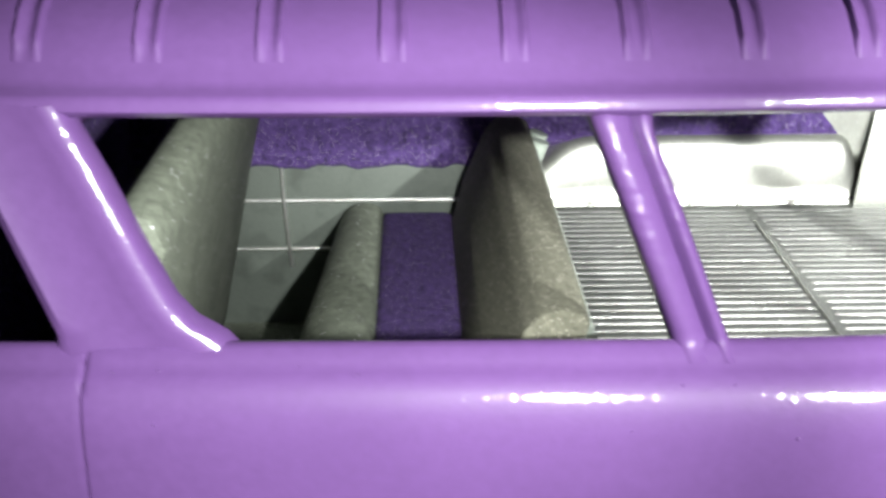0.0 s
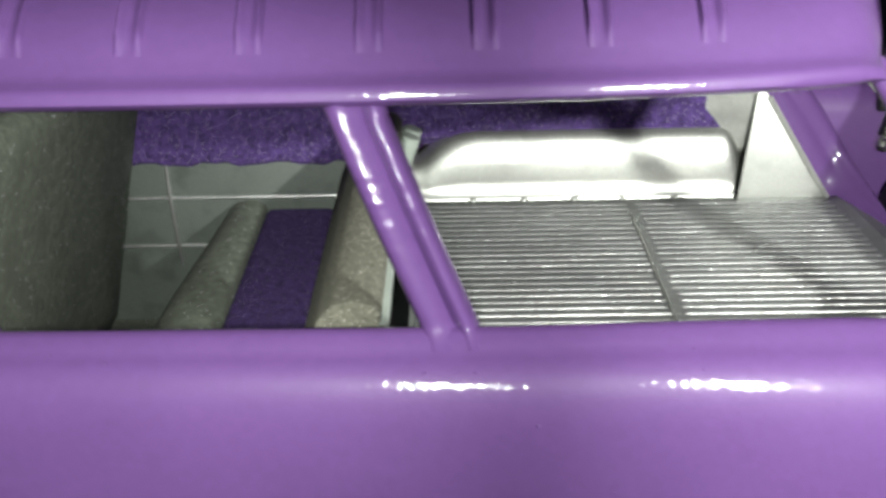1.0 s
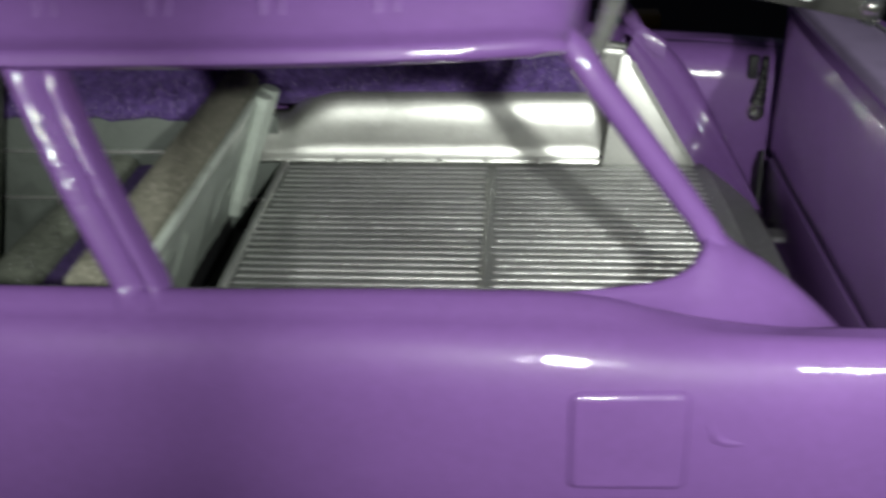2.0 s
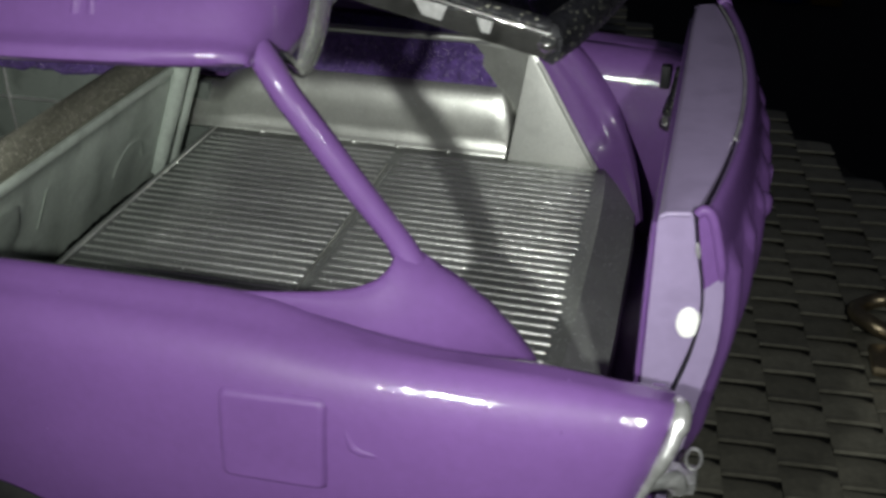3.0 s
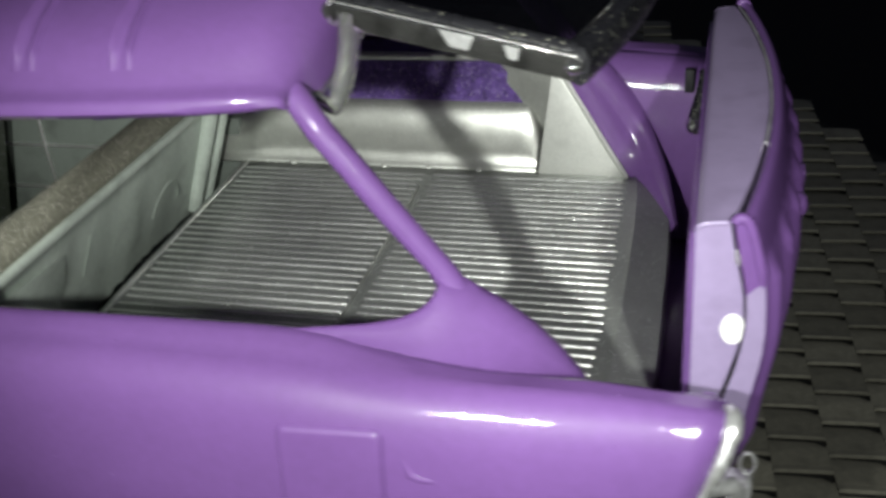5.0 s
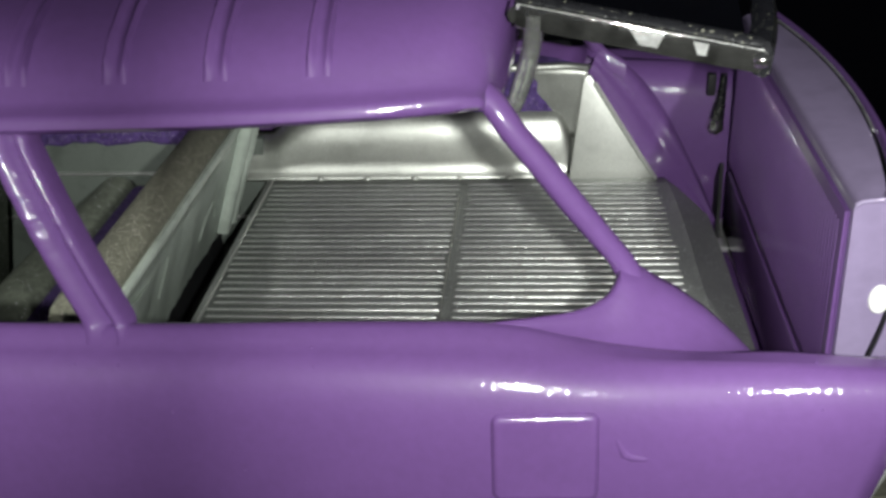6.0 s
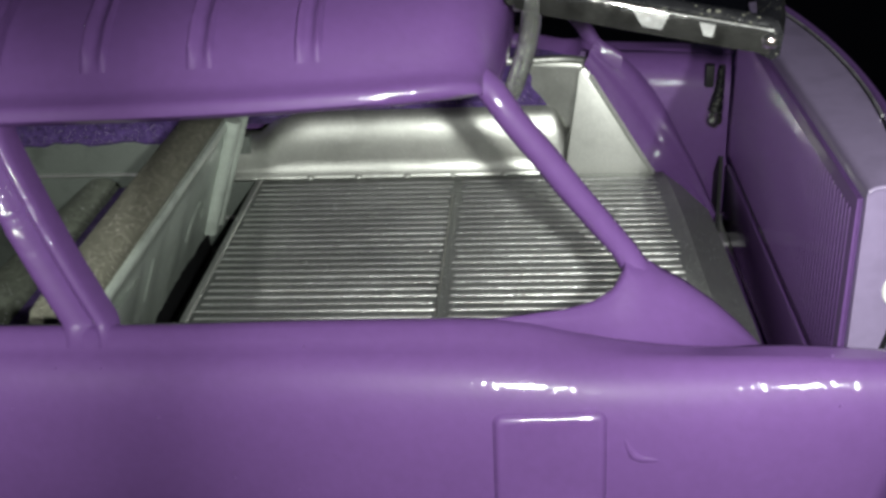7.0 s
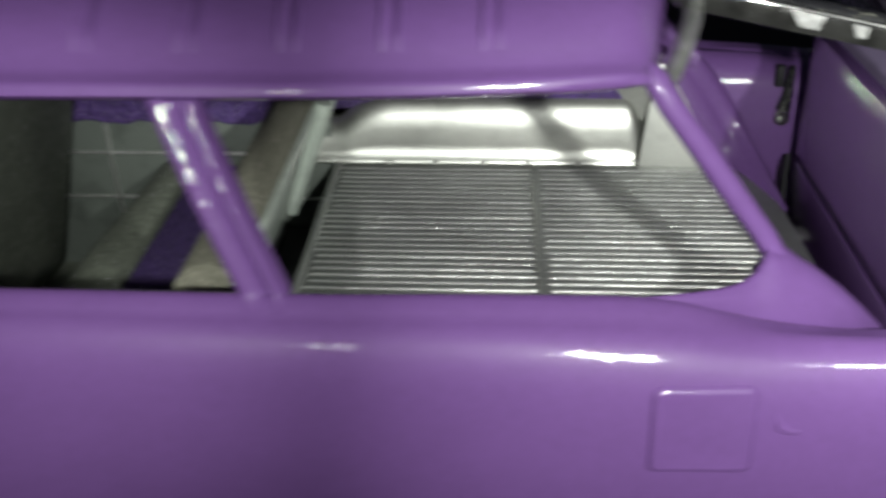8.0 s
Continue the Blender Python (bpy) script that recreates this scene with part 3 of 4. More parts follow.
def build_side_trim():
    for sign in (1, -1):
        crown = 0.33 if sign > 0 else 0.24
        # wheel housing: upright face with a rolled top edge and a rounded front end
        rows = []
        for x in np.concatenate([np.linspace(-0.24, 0.1, 14), np.linspace(0.16, 0.75, 8), [0.768, 0.782, 0.795, 0.806, 0.815, 0.822]]):
            lift = (0.215 if sign > 0 else 0.11) * math.sqrt(max(0.36, 1 - max(0.0, (0.04 - x) / 0.21) ** 2.0))
            lift *= math.sqrt(1 - 0.62 * (max(0.0, x - 0.762) / 0.060) ** 2)
            prof = [(0.648, -0.001), (0.643, 0.006), (0.646, 0.014), (0.654, 0.020), (0.659, lift * 0.3), (0.665, lift * 0.52), (0.674, lift * 0.70), (0.687, lift * 0.84), (0.704, lift * 0.94), (0.725, lift), (0.755, lift * 1.02)]
            lean = max(0.0, (x - 0.16) / 0.66)
            rows.append([(x + 0.11 * z * lean, sign * y, z) for y, z in prof])
        wall = part("wheel_housing", sheet(rows), SILVER, car, "satin silver wheel housing panel", thick=0.006)
        # triangular plate behind the housing, with a fine slit between
        tri = [(0.829, 0.632, 0.0), (1.105, 0.632, 0.0), (1.06, 0.642, 0.075), (0.905, 0.674, 0.315), (0.890, 0.6764, 0.333), (0.872, 0.6753, 0.325)]
        part("corner_gusset", prism([(x, sign * y, z) for x, y, z in tri], (0, sign * 0.012, 0), bevel=0.004), PLATE, wall, "triangular silver corner plate")
        rim = [(1.100, 0.628, 0.006), (1.05, 0.638, 0.082), (0.98, 0.653, 0.193), (0.905, 0.668, 0.312)]
        part("gusset_rim", tube([(x, sign * y, z) for x, y, z in rim], 0.008, 6), PLATE, wall)
        part("backing", block((0.79, min(sign * 0.712, sign * 0.722), 0.0), (0.90, max(sign * 0.712, sign * 0.722), 0.30), 0.002), SILVER, wall)
        # rolled sheet above the end of the housing, its front edge under the flocking
        rows = []
        for k in range(9):
            v = k / 8
            z = 0.12 + 0.235 * v
            front = 0.665 + 0.012 * math.sin(k * 2.3) + 0.02 * v
            y = 0.706
            rows.append([(front + (0.874 + 0.03 * v - front) * u, sign * (y - 0.012 * u * u + 0.022 * (1 - u) ** 2), z) for u in (0, 0.1, 0.3, 0.5, 0.7, 0.85, 1)])
        if sign > 0:
            part("end_panel", sheet(rows), SILVER, wall, "curved silver sheet above the housing", thick=0.006)
            ledge = [(-0.20, 0.722, 0.342), (0.2, 0.722, 0.343), (0.62, 0.720, 0.345), (0.74, 0.716, 0.348), (0.83, 0.708, 0.352), (0.89, 0.690, 0.350)]
            part("top_ledge", tube(rounded(ledge, 3), 0.013, 8), SILVER, wall, "rolled silver top edge over the flocking")
        # flocked strip above the housing and along the doors
        rows = []
        for x in np.linspace(-1.35, 0.84, 60):
            low = 0.19 if x > -0.25 else 0.135 + 0.006 * math.sin(x * 31) + 0.004 * math.sin(x * 77)
            base = 0.712 if x > -0.25 else 0.668
            rows.append([(x, sign * (base + 0.02), low - 0.03), (x, sign * (base - 0.008), low), (x, sign * base, low + 0.06), (x, sign * (base + 0.008), crown), (x, sign * 0.80, crown + 0.02), (x, sign * 0.85, crown + 0.025)])
        part("flocked_trim", sheet(rows), FLOCK, car, "purple flocked side trim with sparkle painted as flecks")
        # door card with two bright lines and a seam
        card = part("door_card", block((-1.45, min(sign * 0.668, sign * 0.70), -0.40), (-0.16, max(sign * 0.668, sign * 0.70), 0.14), 0.004), PANEL, car, "grey door card with thin bright lines")
        for z in (0.02, -0.14):
            part("bright_line", tube([(-1.44, sign * 0.668, z), (-0.8, sign * 0.668, z), (-0.17, sign * 0.668, z)], 0.0065, 10), BRIGHT, card)
        part("seam_bead", tube([(-0.905, sign * 0.668, 0.125), (-0.903, sign * 0.664, 0.02), (-0.895, sign * 0.664, -0.14), (-0.89, sign * 0.664, -0.2)], 0.006, 10), BRIGHT, card)


build_side_trim()


def build_seats():
    # front bench: backrest leaning to the rear
    prof = [(-1.17, -0.36), (-1.10, -0.36), (-0.985, 0.15), (-0.895, 0.53), (-0.91, 0.585), (-0.95, 0.60), (-0.99, 0.575), (-1.04, 0.40), (-1.12, 0.05)]
    front = part("front_seat", prism([(x, -0.82, z) for x, z in prof], (0, 1.43, 0), bevel=0.022), SEAT, car, "grey cloth front bench seat")
    part("front_cushion", block((-1.55, -0.64, -0.38), (-1.13, 0.60, -0.05), 0.06, 3), SEAT, front)
    # rear bench: backrest with a pile-covered top, hard shell behind, flocked cushion
    prof = [(-0.42, -0.10), (-0.365, 0.12), (-0.305, 0.27), (-0.275, 0.305), (-0.235, 0.315), (-0.195, 0.305), (-0.178, 0.285), (-0.185, 0.25), (-0.31, -0.10)]
    rear = part("rear_seat", prism([(x, -0.62, z) for x, z in prof], (0, 1.21, 0), bevel=0.014), SEAT_TOP, car, "rear bench seat with pile-covered backrest")
    rng = random.Random(12)
    rows = []
    for y in np.linspace(-0.62, 0.59, 56):
        low = -0.115 + 0.007 * math.sin(y * 9) + rng.uniform(-0.004, 0.004)
        wave = 0.003 * math.sin(y * 13) + 0.002 * math.sin(y * 31)
        loop = [(-0.192, 0.262), (-0.172, 0.262), (-0.167, 0.256), (-0.168, 0.240), (-0.178, 0.232), (-0.186 + wave, 0.20), (-0.214 + wave, 0.12), (-0.256 + wave, 0.0), (-0.295, low), (-0.308, low)]
        rows.append([(x, y, z) for x, z in loop])
    shell = part("seat_shell", sheet(rows), GREEN_GREY, rear, "pale green-grey hard seat shell with a ragged lower edge")

    def on_shell(y, z):
        return (-0.183 - 0.113 * (0.20 - z) / 0.315, y, z)

    arch = [on_shell(0.28 + 0.085 * math.cos(a), 0.0 + 0.09 * math.sin(a)) for a in np.linspace(0.1, 3.0, 12)]
    part("shell_relief", tube(arch, 0.0035, 6, flat=0.6), GREEN_GREY, shell)
    panel = [on_shell(-0.60, -0.09), on_shell(-0.40, -0.09), on_shell(-0.30, 0.10), on_shell(-0.32, 0.18), on_shell(-0.60, 0.21)]
    part("shell_relief", prism(panel, (0.007, 0, 0.003), bevel=0.003), GREEN_GREY, shell)
    part("shell_scratch", tube([on_shell(-0.20, 0.05), on_shell(-0.19, 0.12), on_shell(-0.185, 0.16)], 0.003, 6, flat=0.6), GREEN_GREY, shell)
    for y, reach in ((0.498, 0.022), (0.572, 0.034)):
        ridge = [Vector(on_shell(y, z)) + Vector((reach * 0.4, 0, 0)) for z in (-0.105, -0.05, 0.1, 0.22, 0.262)]
        part("trim_rib", tube(ridge, 0.027, 12), GREEN_GREY, rear, "pale green-grey upright trim rib")
    # two blacks added so the gap under the shell reads as shaded
    part("seat_gap_shade", block((-0.37, -0.62, -0.25), (-0.325, 0.62, -0.09), 0.004), BLACK, rear, "black backing added for the shade under the backrest")
    part("gap_shade_panel", block((-0.60, -0.66, -0.28), (-0.15, 0.66, -0.24), 0.004), BLACK, car, "floor panel painted black for the shade under the seat shell")
    bolster = [(-0.79, -0.36), (-0.80, -0.12), (-0.795, -0.07), (-0.778, -0.03), (-0.75, 0.0), (-0.715, 0.018), (-0.675, 0.024), (-0.64, 0.020), (-0.612, 0.006), (-0.60, -0.02), (-0.60, -0.36)]
    rows = []
    for y in np.linspace(-0.62, 0.635, 12):
        fwd = 0.05 * max(0.0, y / 0.635)
        rows.append([(x + fwd * max(0.0, min(1.0, (-0.60 - x) / 0.19)), y, z) for x, z in bolster])
    bm = sheet(rows)
    bm.faces.new([v for v in bm.verts if abs(v.co.y - 0.635) < 1e-5])
    part("cushion_front", bm, SEAT, rear, "grey front roll of the rear cushion")
    part("cushion_insert", block((-0.605, -0.61, -0.34), (-0.39, 0.632, 0.0), 0.03, 3), FLOCK, rear, "purple flocked seat cushion")
    part("cabin_floor", block((-1.6, -0.70, -0.43), (-0.13, 0.70, -0.40), 0.004), SEAT, car, "grey cabin floor")


build_seats()


# ---- tailgate, liftgate, tail ----
def build_tailgate():
    gate = new("tailgate")
    gate.parent = car
    tagged(gate, "upright tailgate with lavender edges and ribbed outer skin")

    def bulge(y):
        return 0.085 * (1 - (y / 0.64) ** 2)

    ys = np.linspace(-0.635, 0.635, 25)
    # inner frame with the top face; its outer edge follows a shallow curve
    rows = []
    for y in ys:
        b = 0.9 * bulge(y)
        edge = rounded([(1.384, 0.526), (1.396, 0.461), (1.411, 0.397), (1.417, 0.335), (1.412, 0.28), (1.398, 0.215), (1.363, 0.079), (1.345, -0.02), (1.340, -0.165)])
        rows.append([(1.335, y, -0.165), (1.328, y, 0.508), (1.332, y, 0.518), (1.341, y, 0.523), (1.377 + b, y, 0.529)] + [(x + b, y, z) for x, z in edge])
    bm = sheet(rows)
    for y in (ys[0], ys[-1]):
        bm.faces.new([v for v in bm.verts if abs(v.co.y - y) < 1e-6])
    part("inner_frame", bm, PAINT_THIN, gate, "pale lavender painted tailgate frame", thick=0.0)
    # inside panel: two flat fields with a groove between, fine upright ribs
    part("inside_panel", block((1.318, -0.615, 0.055), (1.334, 0.615, 0.492), 0.004), PAINT, gate, "purple ribbed inside panel")
    part("inside_panel", block((1.318, -0.615, -0.160), (1.334, 0.615, 0.036), 0.004), PAINT, gate)
    for k in range(56):
        y = -0.58 + k * 0.021
        part("panel_rib", block((1.3155, y - 0.004, 0.075), (1.322, y + 0.004, 0.46), 0.0015, 1), PAINT, gate)
    # outer skin: a hollow-backed shell standing a little off the frame
    prof = [(0.000, 0.528), (0.006, 0.537), (0.014, 0.538), (0.024, 0.528), (0.034, 0.500), (0.046, 0.455), (0.053, 0.42), (0.059, 0.36), (0.059, 0.27), (0.041, 0.154), (0.027, 0.04), (0.008, -0.10), (0.000, -0.16)]
    inner = [(0.000, 0.528), (-0.001, 0.518), (0.010, 0.461), (0.023, 0.397), (0.027, 0.335), (0.022, 0.28), (0.010, 0.215), (-0.025, 0.079), (-0.040, -0.02), (-0.040, -0.16)]
    prof, inner = rounded(prof, 3), rounded(inner, 3)

    def skin(y, dx, back=0.0):
        end = max(0.0, (abs(y) - 0.60) / 0.05)
        return 1.400 + 0.76 * bulge(min(0.64, abs(y))) + dx - 0.004 * end * end - back

    def ridge(y, z):
        """Upright ridges pressed into the skin, round at their tops."""
        near = abs((y + 0.60 + 0.0725) % 0.145 - 0.0725)
        top = min(1.0, max(0.0, (0.46 - z) / 0.05)) * min(1.0, max(0.0, (z + 0.02) / 0.08))
        return 0.020 * top * max(0.0, 1 - (near / 0.034) ** 2) ** 0.6 if abs(y) < 0.63 else 0.0

    ys = np.concatenate([[-0.648, -0.645, -0.636], np.linspace(-0.625, 0.625, 101), [0.636, 0.645, 0.648]])
    fine = []
    for (d0, z0), (d1, z1) in zip(prof, prof[1:]):
        n = 2 if -0.05 < z1 < 0.5 else 1
        fine += [(d0 + (d1 - d0) * k / n, z0 + (z1 - z0) * k / n) for k in range(n)]
    fine.append(prof[-1])
    rows = []
    for y in ys:
        loop = [(skin(y, dx + ridge(y, z)), y, z) for dx, z in fine]
        rows.append(loop)
    shell = part("outer_skin", sheet(rows), PAINT, gate, "bulging purple outer skin with upright ridges")
    # black sheet gives the hollow behind the skin its shade
    rows = [[(skin(y, dx), y, z) for dx, z in inner] for y in np.linspace(-0.646, 0.646, 25)]
    part("skin_back_shade", sheet(rows), BLACK, shell, "black sheet for the shade in the hollow back of the skin")
    for s in (-1, 1):
        y = s * 0.6485
        meet = [(skin(y, 0.0238), y, 0.390), (skin(y, 0.053), y, 0.420)]
        lower = meet[:1] + [(skin(y, dx), y, z) for dx, z in inner if z < 0.388] + [(skin(y, dx), y, z) for dx, z in prof[::-1] if z < 0.418] + meet[1:]
        part("skin_edge", prism(lower, (0, -0.003 * s, 0)), PAINT_THIN, shell, "pale lavender edge")
        upper = [(skin(y, dx), y, z) for dx, z in inner if z > 0.392] + meet + [(skin(y, dx), y, z) for dx, z in prof[::-1] if 0.422 < z]
        part("skin_edge", prism(upper, (0, -0.003 * s, 0)), PAINT, shell)
        lip = [(skin(y, dx) - 0.004, s * 0.643, z) for dx, z in prof if z > 0.36]
        part("skin_lip", tube(lip, [0.006] + [0.010] * (len(lip) - 4) + [0.008, 0.005, 0.003], 10), PAINT, shell, "glossy rounded lip at the end of the skin")
        part("frame_edge", tube([(1.331, s * 0.632, 0.512), (1.342, s * 0.632, 0.519), (1.362, s * 0.632, 0.522), (1.380, s * 0.632, 0.523)], 0.0055, 8), PAINT_THIN, gate)
        # satin bead stands for the glint on the chipped edge
        part("chip_glint", tube([(1.398, s * 0.637, 0.474), (1.402, s * 0.639, 0.458), (1.405, s * 0.637, 0.444)], [0.003, 0.006, 0.003], 8), SATIN, gate, "small bare chip on the edge, its glint a satin bead")
    part("gate_knob", tube([(skin(-0.24, 0.05), -0.24, 0.37), (skin(-0.24, 0.078), -0.24, 0.37), (skin(-0.24, 0.086), -0.24, 0.37)], [0.030, 0.026, 0.014], 12), PAINT, shell)
    part("gate_catch", block((skin(-0.10, 0.05), -0.13, 0.36), (skin(-0.10, 0.080), -0.09, 0.40), 0.008), PAINT, shell)
    # black tube drawn along the joint as the shade of the gap
    for s in (-1, 1):
        part("gap_shade_line", tube([(1.401 + (dx if dx < 1 else 0) - 0.002, s * 0.6375, z) for dx, z in inner[2:]], 0.0065, 6), BLACK, gate, "black strip for the shade between frame and skin")
    part("edge_line", tube([(1.388 + 0.9 * bulge(y), y, 0.531) for y in np.linspace(-0.30, 0.62, 14)], 0.0035, 6), SATIN, gate, "thin bright line along the top edge")
    part("edge_disc", tube([(1.401, -0.630, 0.310), (1.401, -0.639, 0.310)], [0.024, 0.020], 14, flat=1.5), WHITE, gate, "bare white spot on the edge")


build_tailgate()


def build_liftgate():
    lift = new("liftgate")
    lift.parent = car
    tagged(lift, "raised chrome-framed liftgate with a dark window")
    a, b = Vector((0.70, -0.615, 0.884)), Vector((1.128, -0.655, 0.804))
    c, d = Vector((1.128, 0.655, 0.804)), Vector((0.70, 0.615, 0.884))
    for p, q in ((a, b), (d, c)):
        rail = part("side_rail", bar(p, q, 0.024, 0.042), CHROME, lift, "worn chrome side rail")
        up = Vector((0.0, 0.010 if p is a else -0.010, 0.028))
        rise = Vector((0, -0.006, 0.017)) if p is a else Vector((0, 0.006, 0.017))
        part("rail_bead", tube([p + rise, p.lerp(q, 0.35) + rise, p.lerp(q, 0.7) + rise, q + rise], 0.0055, 6), SATIN, rail)
        if p is a:
            for s, long, high in ((0.53, 0.062, 0.026), (0.75, 0.028, 0.022)):
                m = p.lerp(q, s) + Vector((0, -0.0125, 0.004))
                along = (q - p).normalized()
                spot = [m - along * long * 0.5 + Vector((0, 0, high / 2)), m + along * long * 0.5 + Vector((0, 0, high / 2)), m + along * long * 0.32 - Vector((0, 0, high / 2)), m - along * long * 0.2 - Vector((0, 0, high / 2))]
                part("bare_patch", prism(spot, (0, 0.003, 0)), SATIN, rail, "pale worn patch on the chrome")
        part("gasket", tube([p + up, p.lerp(q, 0.5) + up, q + up], 0.016, 8, flat=0.8), GASKET, rail, "black window gasket")
    rows = []
    for k in range(15):
        p = b.lerp(c, k / 14) + Vector((0.085 * (1 - (k / 7 - 1) ** 2), 0, 0))
        rows.append([p + Vector(o) for o in ((-0.030, 0, 0.030), (-0.012, 0, 0.040), (0.010, 0, 0.034), (0.020, 0, 0.012), (0.016, 0, -0.024), (0.004, 0, -0.032), (-0.016, 0, -0.022), (-0.030, 0, 0.006), (-0.030, 0, 0.030))])
    bm = sheet(rows)
    for y in (rows[0][0].y, rows[-1][0].y):
        bm.faces.new(list({tuple(v.co): v for v in bm.verts if abs(v.co.y - y) < 1e-6}.values()))
    end = part("end_rail", bm, GASKET, lift, "broad glossy black end rail with worn specks")
    for q in (b, c):
        bm = bmesh.new()
        bmesh.ops.create_uvsphere(bm, u_segments=12, v_segments=8, radius=0.016, matrix=Matrix.Translation(q + Vector((-0.004, -0.008 if q is b else 0.008, 0.004))))
        part("corner_cap", bm, CHROME, end, "worn chrome corner cap")
    part("hinge_rail", tube([a, a.lerp(d, 0.5) + Vector((0.02, 0, 0.02)), d], 0.018, 8), CHROME, lift)
    pane = prism([a + Vector((0.02, 0.02, 0)), b + Vector((-0.02, 0.02, 0)), b.lerp(c, 0.5) + Vector((0.05, 0, 0)), c + Vector((-0.02, -0.02, 0)), d + Vector((0.02, -0.02, 0))], (0, 0, 0.006))
    part("window_pane", pane, GLASS, lift, "dark glossy window pane", smooth=False)
    for s in (-1, 1):
        arm = rounded([(0.686, s * 0.622, 0.700), (0.694, s * 0.622, 0.718), (0.706, s * 0.618, 0.752), (0.718, s * 0.616, 0.79), (0.727, s * 0.614, 0.835), (0.730, s * 0.612, 0.885)], 3)
        radii = [0.010, 0.015, 0.019, 0.022, 0.023, 0.024, 0.0245, 0.0245, 0.025, 0.025, 0.025, 0.0255, 0.0255, 0.026, 0.026, 0.026]
        hinge = part("hinge_arm", tube(arm, radii, 10, flat=0.72), CLEAR, lift, "broad hinge arm of clear plastic with bright edges")
        foot = rounded([(0.650, s * 0.652, 0.752), (0.664, s * 0.648, 0.738), (0.676, s * 0.636, 0.722), (0.690, s * 0.626, 0.708)], 3)
        part("hinge_foot", tube(foot, [0.010, 0.013, 0.012, 0.016, 0.013, 0.015, 0.012, 0.013, 0.012, 0.010], 8), CHROME, hinge)
    pts = [(1.306, 0.735, 0.31), (1.302, 0.735, 0.24), (1.292, 0.733, 0.165)]
    stay = part("stay", tube(pts, [0.010, 0.015, 0.024], 10), GASKET, car, "short dark stay with a chrome foot")
    part("stay_foot", tube([(1.292, 0.735, 0.165), (1.288, 0.732, 0.135), (1.282, 0.73, 0.118)], [0.024, 0.030, 0.018], 12), CHROME, stay)


build_liftgate()


def build_gate_fittings():
    """Painted hinge-gap shade, stop and latch where the tailgate meets the fender."""
    # a black plate takes the place of the shadow in this gap
    gap = [(1.300, 0.645, 0.05), (1.300, 0.732, -0.04), (1.300, 0.73, -0.25), (1.300, 0.625, -0.25)]
    part("hinge_gap_shade", prism(gap, (0.012, 0, 0)), BLACK, car, "black plate for the shade in the hinge gap beside the tailgate")
    part("gate_stop", block((1.255, 0.715, 0.245), (1.282, 0.745, 0.315), 0.006), BLACK, car, "black rubber gate stop")
    part("gate_latch", block((1.300, 0.53, -0.205), (1.328, 0.60, -0.188), 0.004), SATIN, car, "small chrome latch at the tailgate foot")
    part("corner_nub", tube([(1.115, 0.657, 0.815), (1.135, 0.66, 0.812)], [0.012, 0.008], 8), SATIN, car)


build_gate_fittings()


def build_tail():
    for s in (-1, 1):
        arc = rounded([(1.392, s * 0.862, 0.290), (1.402, s * 0.880, 0.302), (1.404, s * 0.905, 0.296), (1.396, s * 0.930, 0.266), (1.374, s * 0.948, 0.21), (1.345, s * 0.952, 0.14), (1.31, s * 0.955, 0.05), (1.28, s * 0.95, -0.04)], 3)
        light = part("tail_light", tube(arc, [0.006, 0.011] + [0.018] * 6 + [0.013] * 4 + [0.009] * (len(arc) - 13) + [0.005], 12), SATIN, car, "chrome tail light bezel")
        part("lens", tube([(1.35, s * 0.885, 0.20), (1.378, s * 0.887, 0.195), (1.392, s * 0.888, 0.19)], [0.045, 0.04, 0.02], 14), SATIN, light)
        part("bumper_end", tube(rounded([(1.34, s * 0.90, 0.145), (1.375, s * 0.885, 0.150), (1.41, s * 0.86, 0.140), (1.42, s * 0.845, 0.11)], 3), 0.017, 10), SATIN, car, "chrome bumper end")
        clip = part("bumper_clip", block((1.40, min(s * 0.67, s * 0.73), -0.005), (1.455, max(s * 0.67, s * 0.73), 0.026), 0.010), SATIN, car, "small chrome clip on the bumper")
        ring = [(1.444 + 0.014 * math.cos(a), s * 0.70, 0.060 + 0.024 * math.sin(a)) for a in np.linspace(0, 2 * math.pi, 17)]
        part("clip_ring", tube(ring, 0.0035, 6), SATIN, clip)
    line = [(1.25, -0.97, -0.22), (1.31, -0.93, -0.22), (1.35, -0.85, -0.22), (1.38, -0.5, -0.22), (1.39, 0, -0.22), (1.38, 0.5, -0.22), (1.35, 0.85, -0.22), (1.31, 0.93, -0.22), (1.25, 0.97, -0.22)]
    part("rear_bumper", tube(line, 0.045, 10), SATIN, car, "chrome rear bumper")
    part("well_floor", block((1.12, -0.78, -0.30), (1.40, 0.78, -0.26), 0.004), PAINT, car, "purple floor of the tailgate well")


build_tail()


def build_nibs():
    """Small nibs and dust grains caught in the paint."""
    rng = random.Random(31)
    for k in range(16):
        x = rng.uniform(-1.0, 1.25)
        row = side_profile(x, -1)
        i = rng.choice((4, 5, 6, 7, 8, 9, 10, 12, 13))
        t = rng.random()
        p = Vector(row[i]).lerp(Vector(row[i + 1]), t)
        out = Vector((0, row[i + 1][2] - row[i][2], row[i][1] - row[i + 1][1])).normalized()
        bm = bmesh.new()
        bmesh.ops.create_icosphere(bm, subdivisions=2, radius=rng.uniform(0.0022, 0.0034), matrix=Matrix.Translation(p + out * 0.0075))
        part("paint_nib", bm, PAINT, car)


build_nibs()


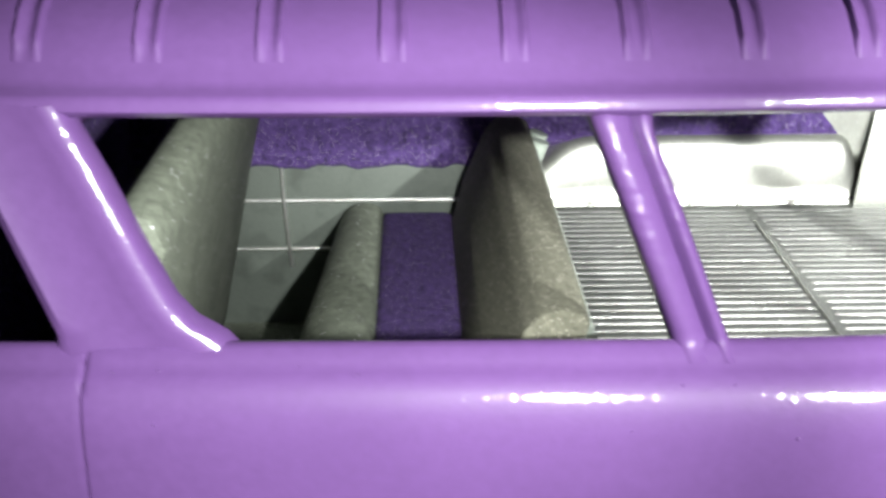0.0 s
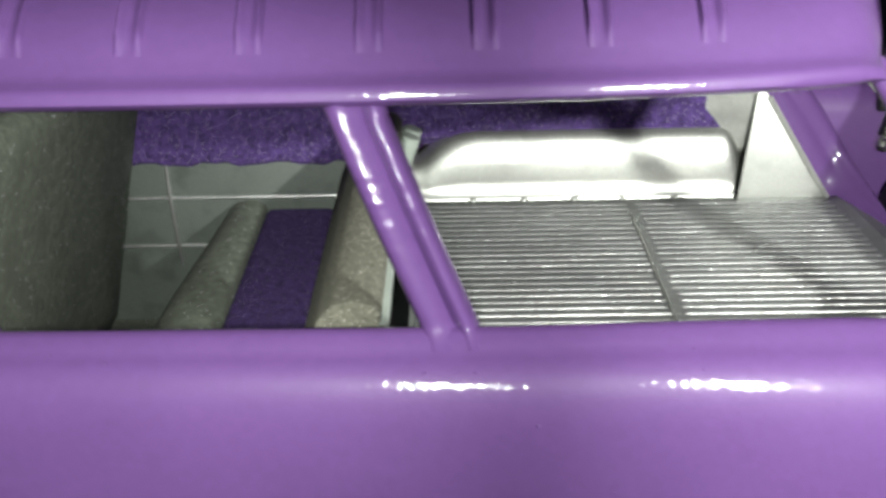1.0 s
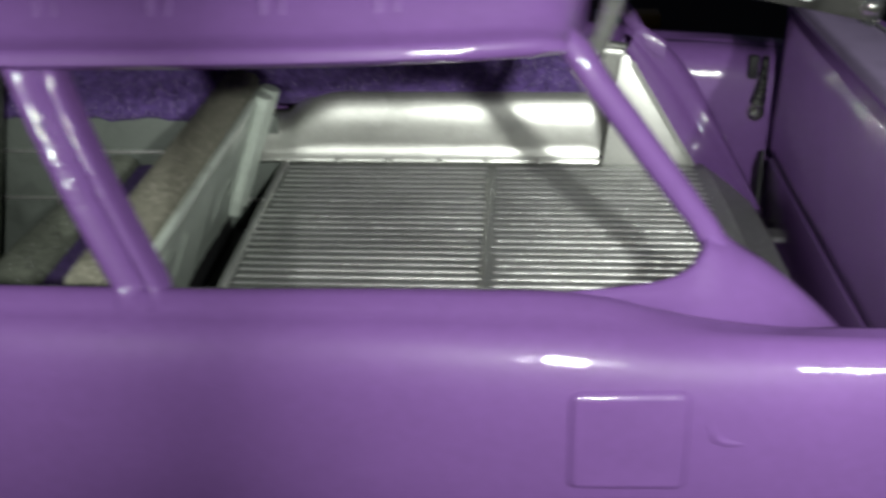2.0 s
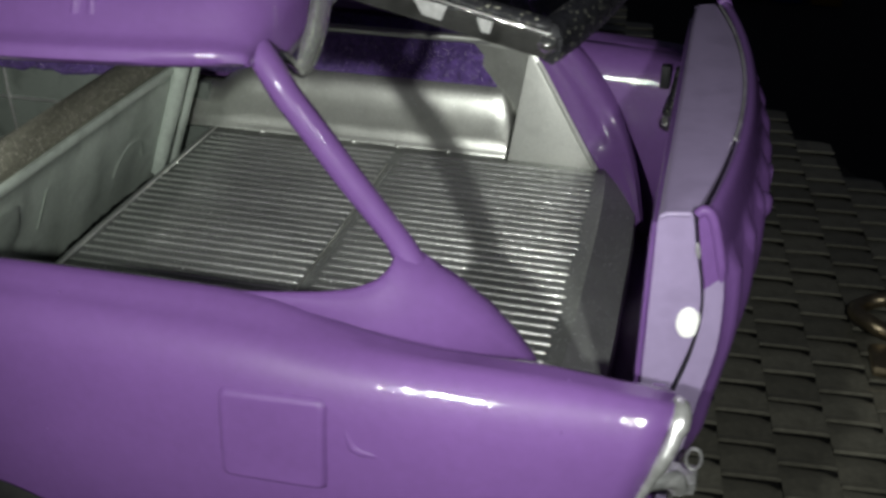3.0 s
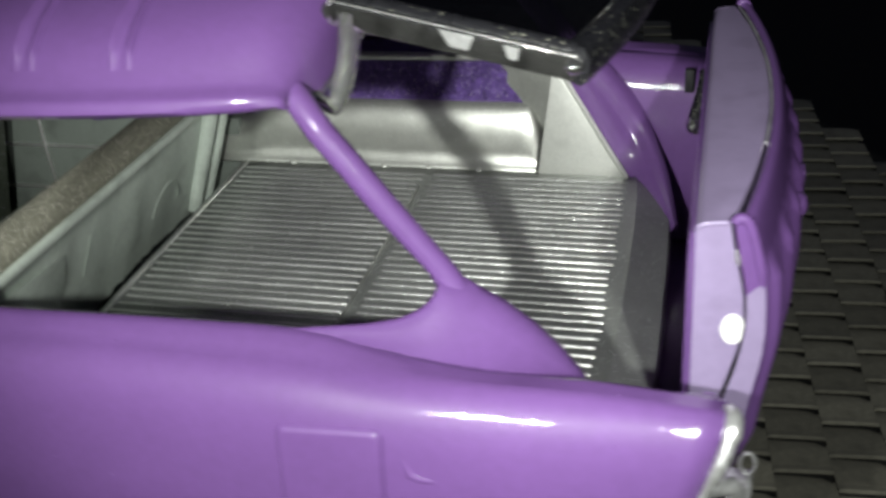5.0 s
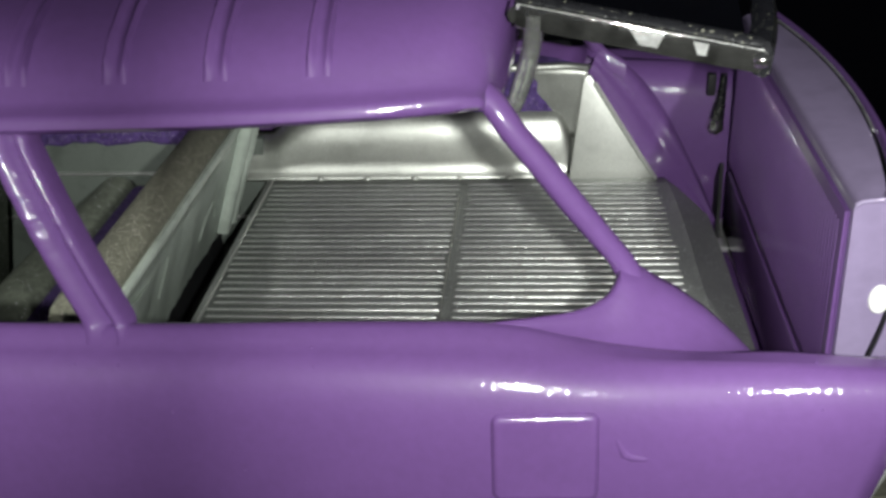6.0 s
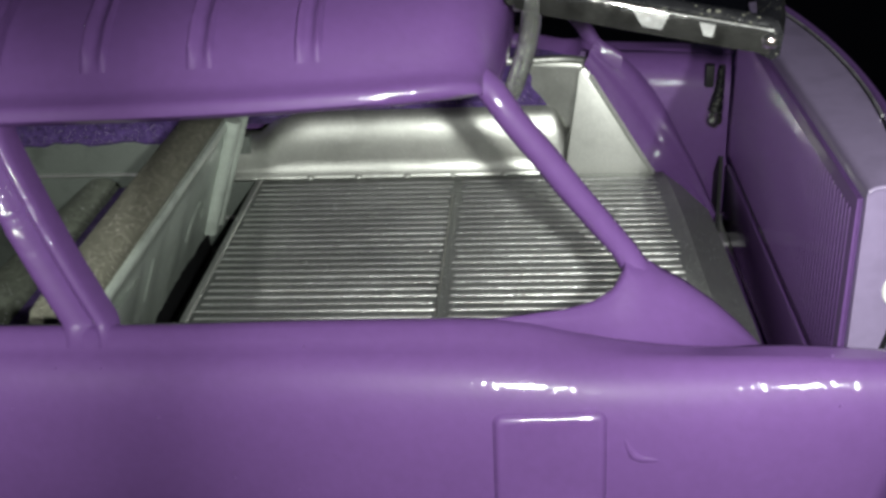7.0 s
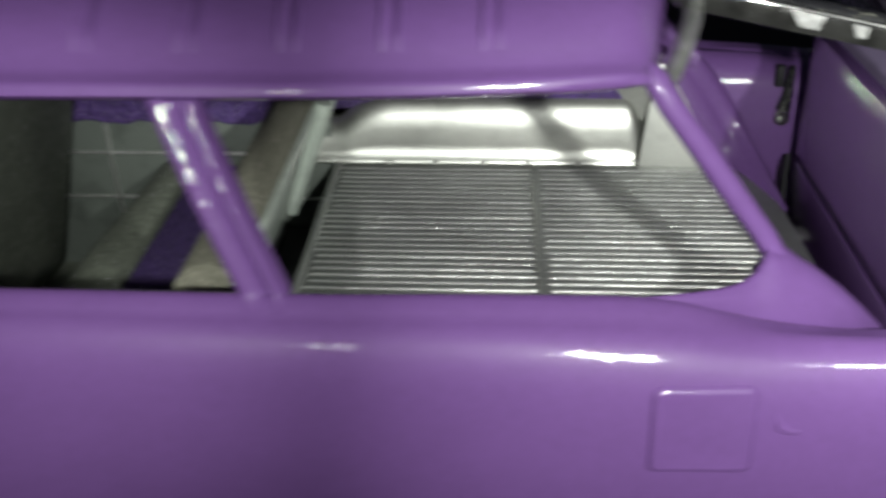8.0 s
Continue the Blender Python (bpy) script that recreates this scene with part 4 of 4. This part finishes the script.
# ---- small things on and beyond the table ----
def build_ring():
    ring = tagged(new("metal_ring"), "brassy metal ring lying on the woven plastic", "ring")
    pts = [(2.23 + 0.11 * math.cos(t), 1.80 + 0.13 * math.sin(t), GROUND + 0.05 + 0.02 * math.sin(2 * t)) for t in np.linspace(0, 2 * math.pi, 25)]
    part("hoop", tube(pts, 0.034, 8), BRASS, ring, "bent brassy hoop")
    part("clasp", block((2.16, 1.42, GROUND - 0.01), (2.36, 1.60, GROUND + 0.04), 0.02), BRASS, ring)


build_ring()


def build_blocks():
    """Four coloured toy blocks in a row on the ground, far off in the dark."""
    colours = (("red", (0.22, 0.01, 0.015)), ("green", (0.015, 0.13, 0.03)), ("blue", (0.012, 0.035, 0.15)), ("yellow", (0.2, 0.12, 0.01)))
    for k, (word, colour) in enumerate(colours):
        x = 0.07 + 0.066 * k
        ob = part("toy_block", block((x - 0.026, 1.78, -0.45), (x + 0.026, 1.83, -0.425), 0.005), material(word + "_plastic", colour, 0.4), scale=1)
        tagged(ob, word + " plastic toy block lying on the dark ground", "toy block", "row of toy blocks")


build_blocks()


# ---- the woven table top: backing and straps ----
def strap_mesh(name, mat):
    """One visible stretch of strap: flat, its near lip raised, its right end diving under."""
    bm = bmesh.new()
    rows = []
    for u, h, end in ((-0.5, 0.0, 0.0915), (-0.46, 0.001, 0.090), (-0.2, 0.001, 0.088), (0.1, 0.001, 0.086), (0.3, 0.001, 0.082), (0.40, 0.0, 0.070), (0.46, -0.001, 0.062), (0.50, -0.001, 0.072)):
        x = u * 0.2
        rows.append([(x, -0.0935, h - 0.006), (x, -0.0945, h + 0.003), (x, -0.092, h + 0.008), (x, -0.087, h + 0.0085), (x, -0.077, h + 0.003), (x, -0.05, h), (x, 0.03, h - 0.001), (x, end - 0.012, h - 0.003), (x, end, h - 0.012), (x, end + 0.001, h - 0.05)])
    sheet(rows, bm)
    bmesh.ops.recalc_face_normals(bm, faces=bm.faces)
    for v in bm.verts:
        v.co *= SCALE
    mesh = bpy.data.meshes.new(name)
    bm.to_mesh(mesh)
    bm.free()
    for p in mesh.polygons:
        p.use_smooth = True
    mesh.set_sharp_from_angle(angle=radians(50))
    mesh.materials.append(mat)
    return mesh


def on_table(x, y):
    return y + 1.735 * x < 7.36 and y < 7.1


def build_table():
    outline = [(-4, -5), (7.13, -5), (0.07, 7.25), (-4, 7.25)]
    top = part("table_top", prism([(x, y, GROUND - 0.05) for x, y in outline], (0, 0, -0.5)), UNDER, None, smooth=False)
    tagged(top, "dark woven plastic table top", "table", kind="structure")
    for x, y in ((-3.6, -4.6), (-3.6, 6.6), (6.2, -4.6), (-0.4, 6.6)):
        part("table_leg", tube([(x, y, GROUND - 0.55), (x, y, -4.0), (x, y, -8.1)], 0.3, 12), UNDER, top)
    one = strap_mesh("strap", WEAVE)
    base = np.array([v.co[:] for v in one.vertices])
    faces = [tuple(q.vertices) for q in one.polygons]
    verts, quads = [], []
    turn = Matrix.Rotation(radians(5), 4, "Z")
    rng = random.Random(7)
    for i in range(-18, 16):
        for j in range(-20, 42):
            q = turn @ Vector((1.565 + 0.2 * i, 0.186 * (j + (0.5 if i % 2 else 0)), 0))
            if not on_table(q.x, q.y) or q.y < -3.0:
                continue
            z = GROUND + rng.uniform(-0.004, 0.002) - 0.019
            m = Matrix.Translation(Vector((q.x, q.y, z)) * SCALE) @ turn @ Matrix.Rotation(rng.uniform(-0.02, 0.02), 4, "X") @ Matrix.Rotation(rng.uniform(-0.012, 0.012), 4, "Y")
            if 1.25 < q.x < 2.6 and 0.0 < q.y < 3.7:
                ob = new("strap", one)
                ob.parent = top
                ob.matrix_basis = m
            else:
                k = len(verts)
                verts += [tuple(m @ Vector(v)) for v in base]
                quads += [tuple(k + f for f in face) for face in faces]
    mesh = bpy.data.meshes.new("strap_field")
    mesh.from_pydata(verts, [], quads)
    mesh.materials.append(WEAVE)
    field = new("strap_field", mesh)
    field.parent = top
    tagged(field, "dark woven plastic straps", kind="stuff")


build_table()
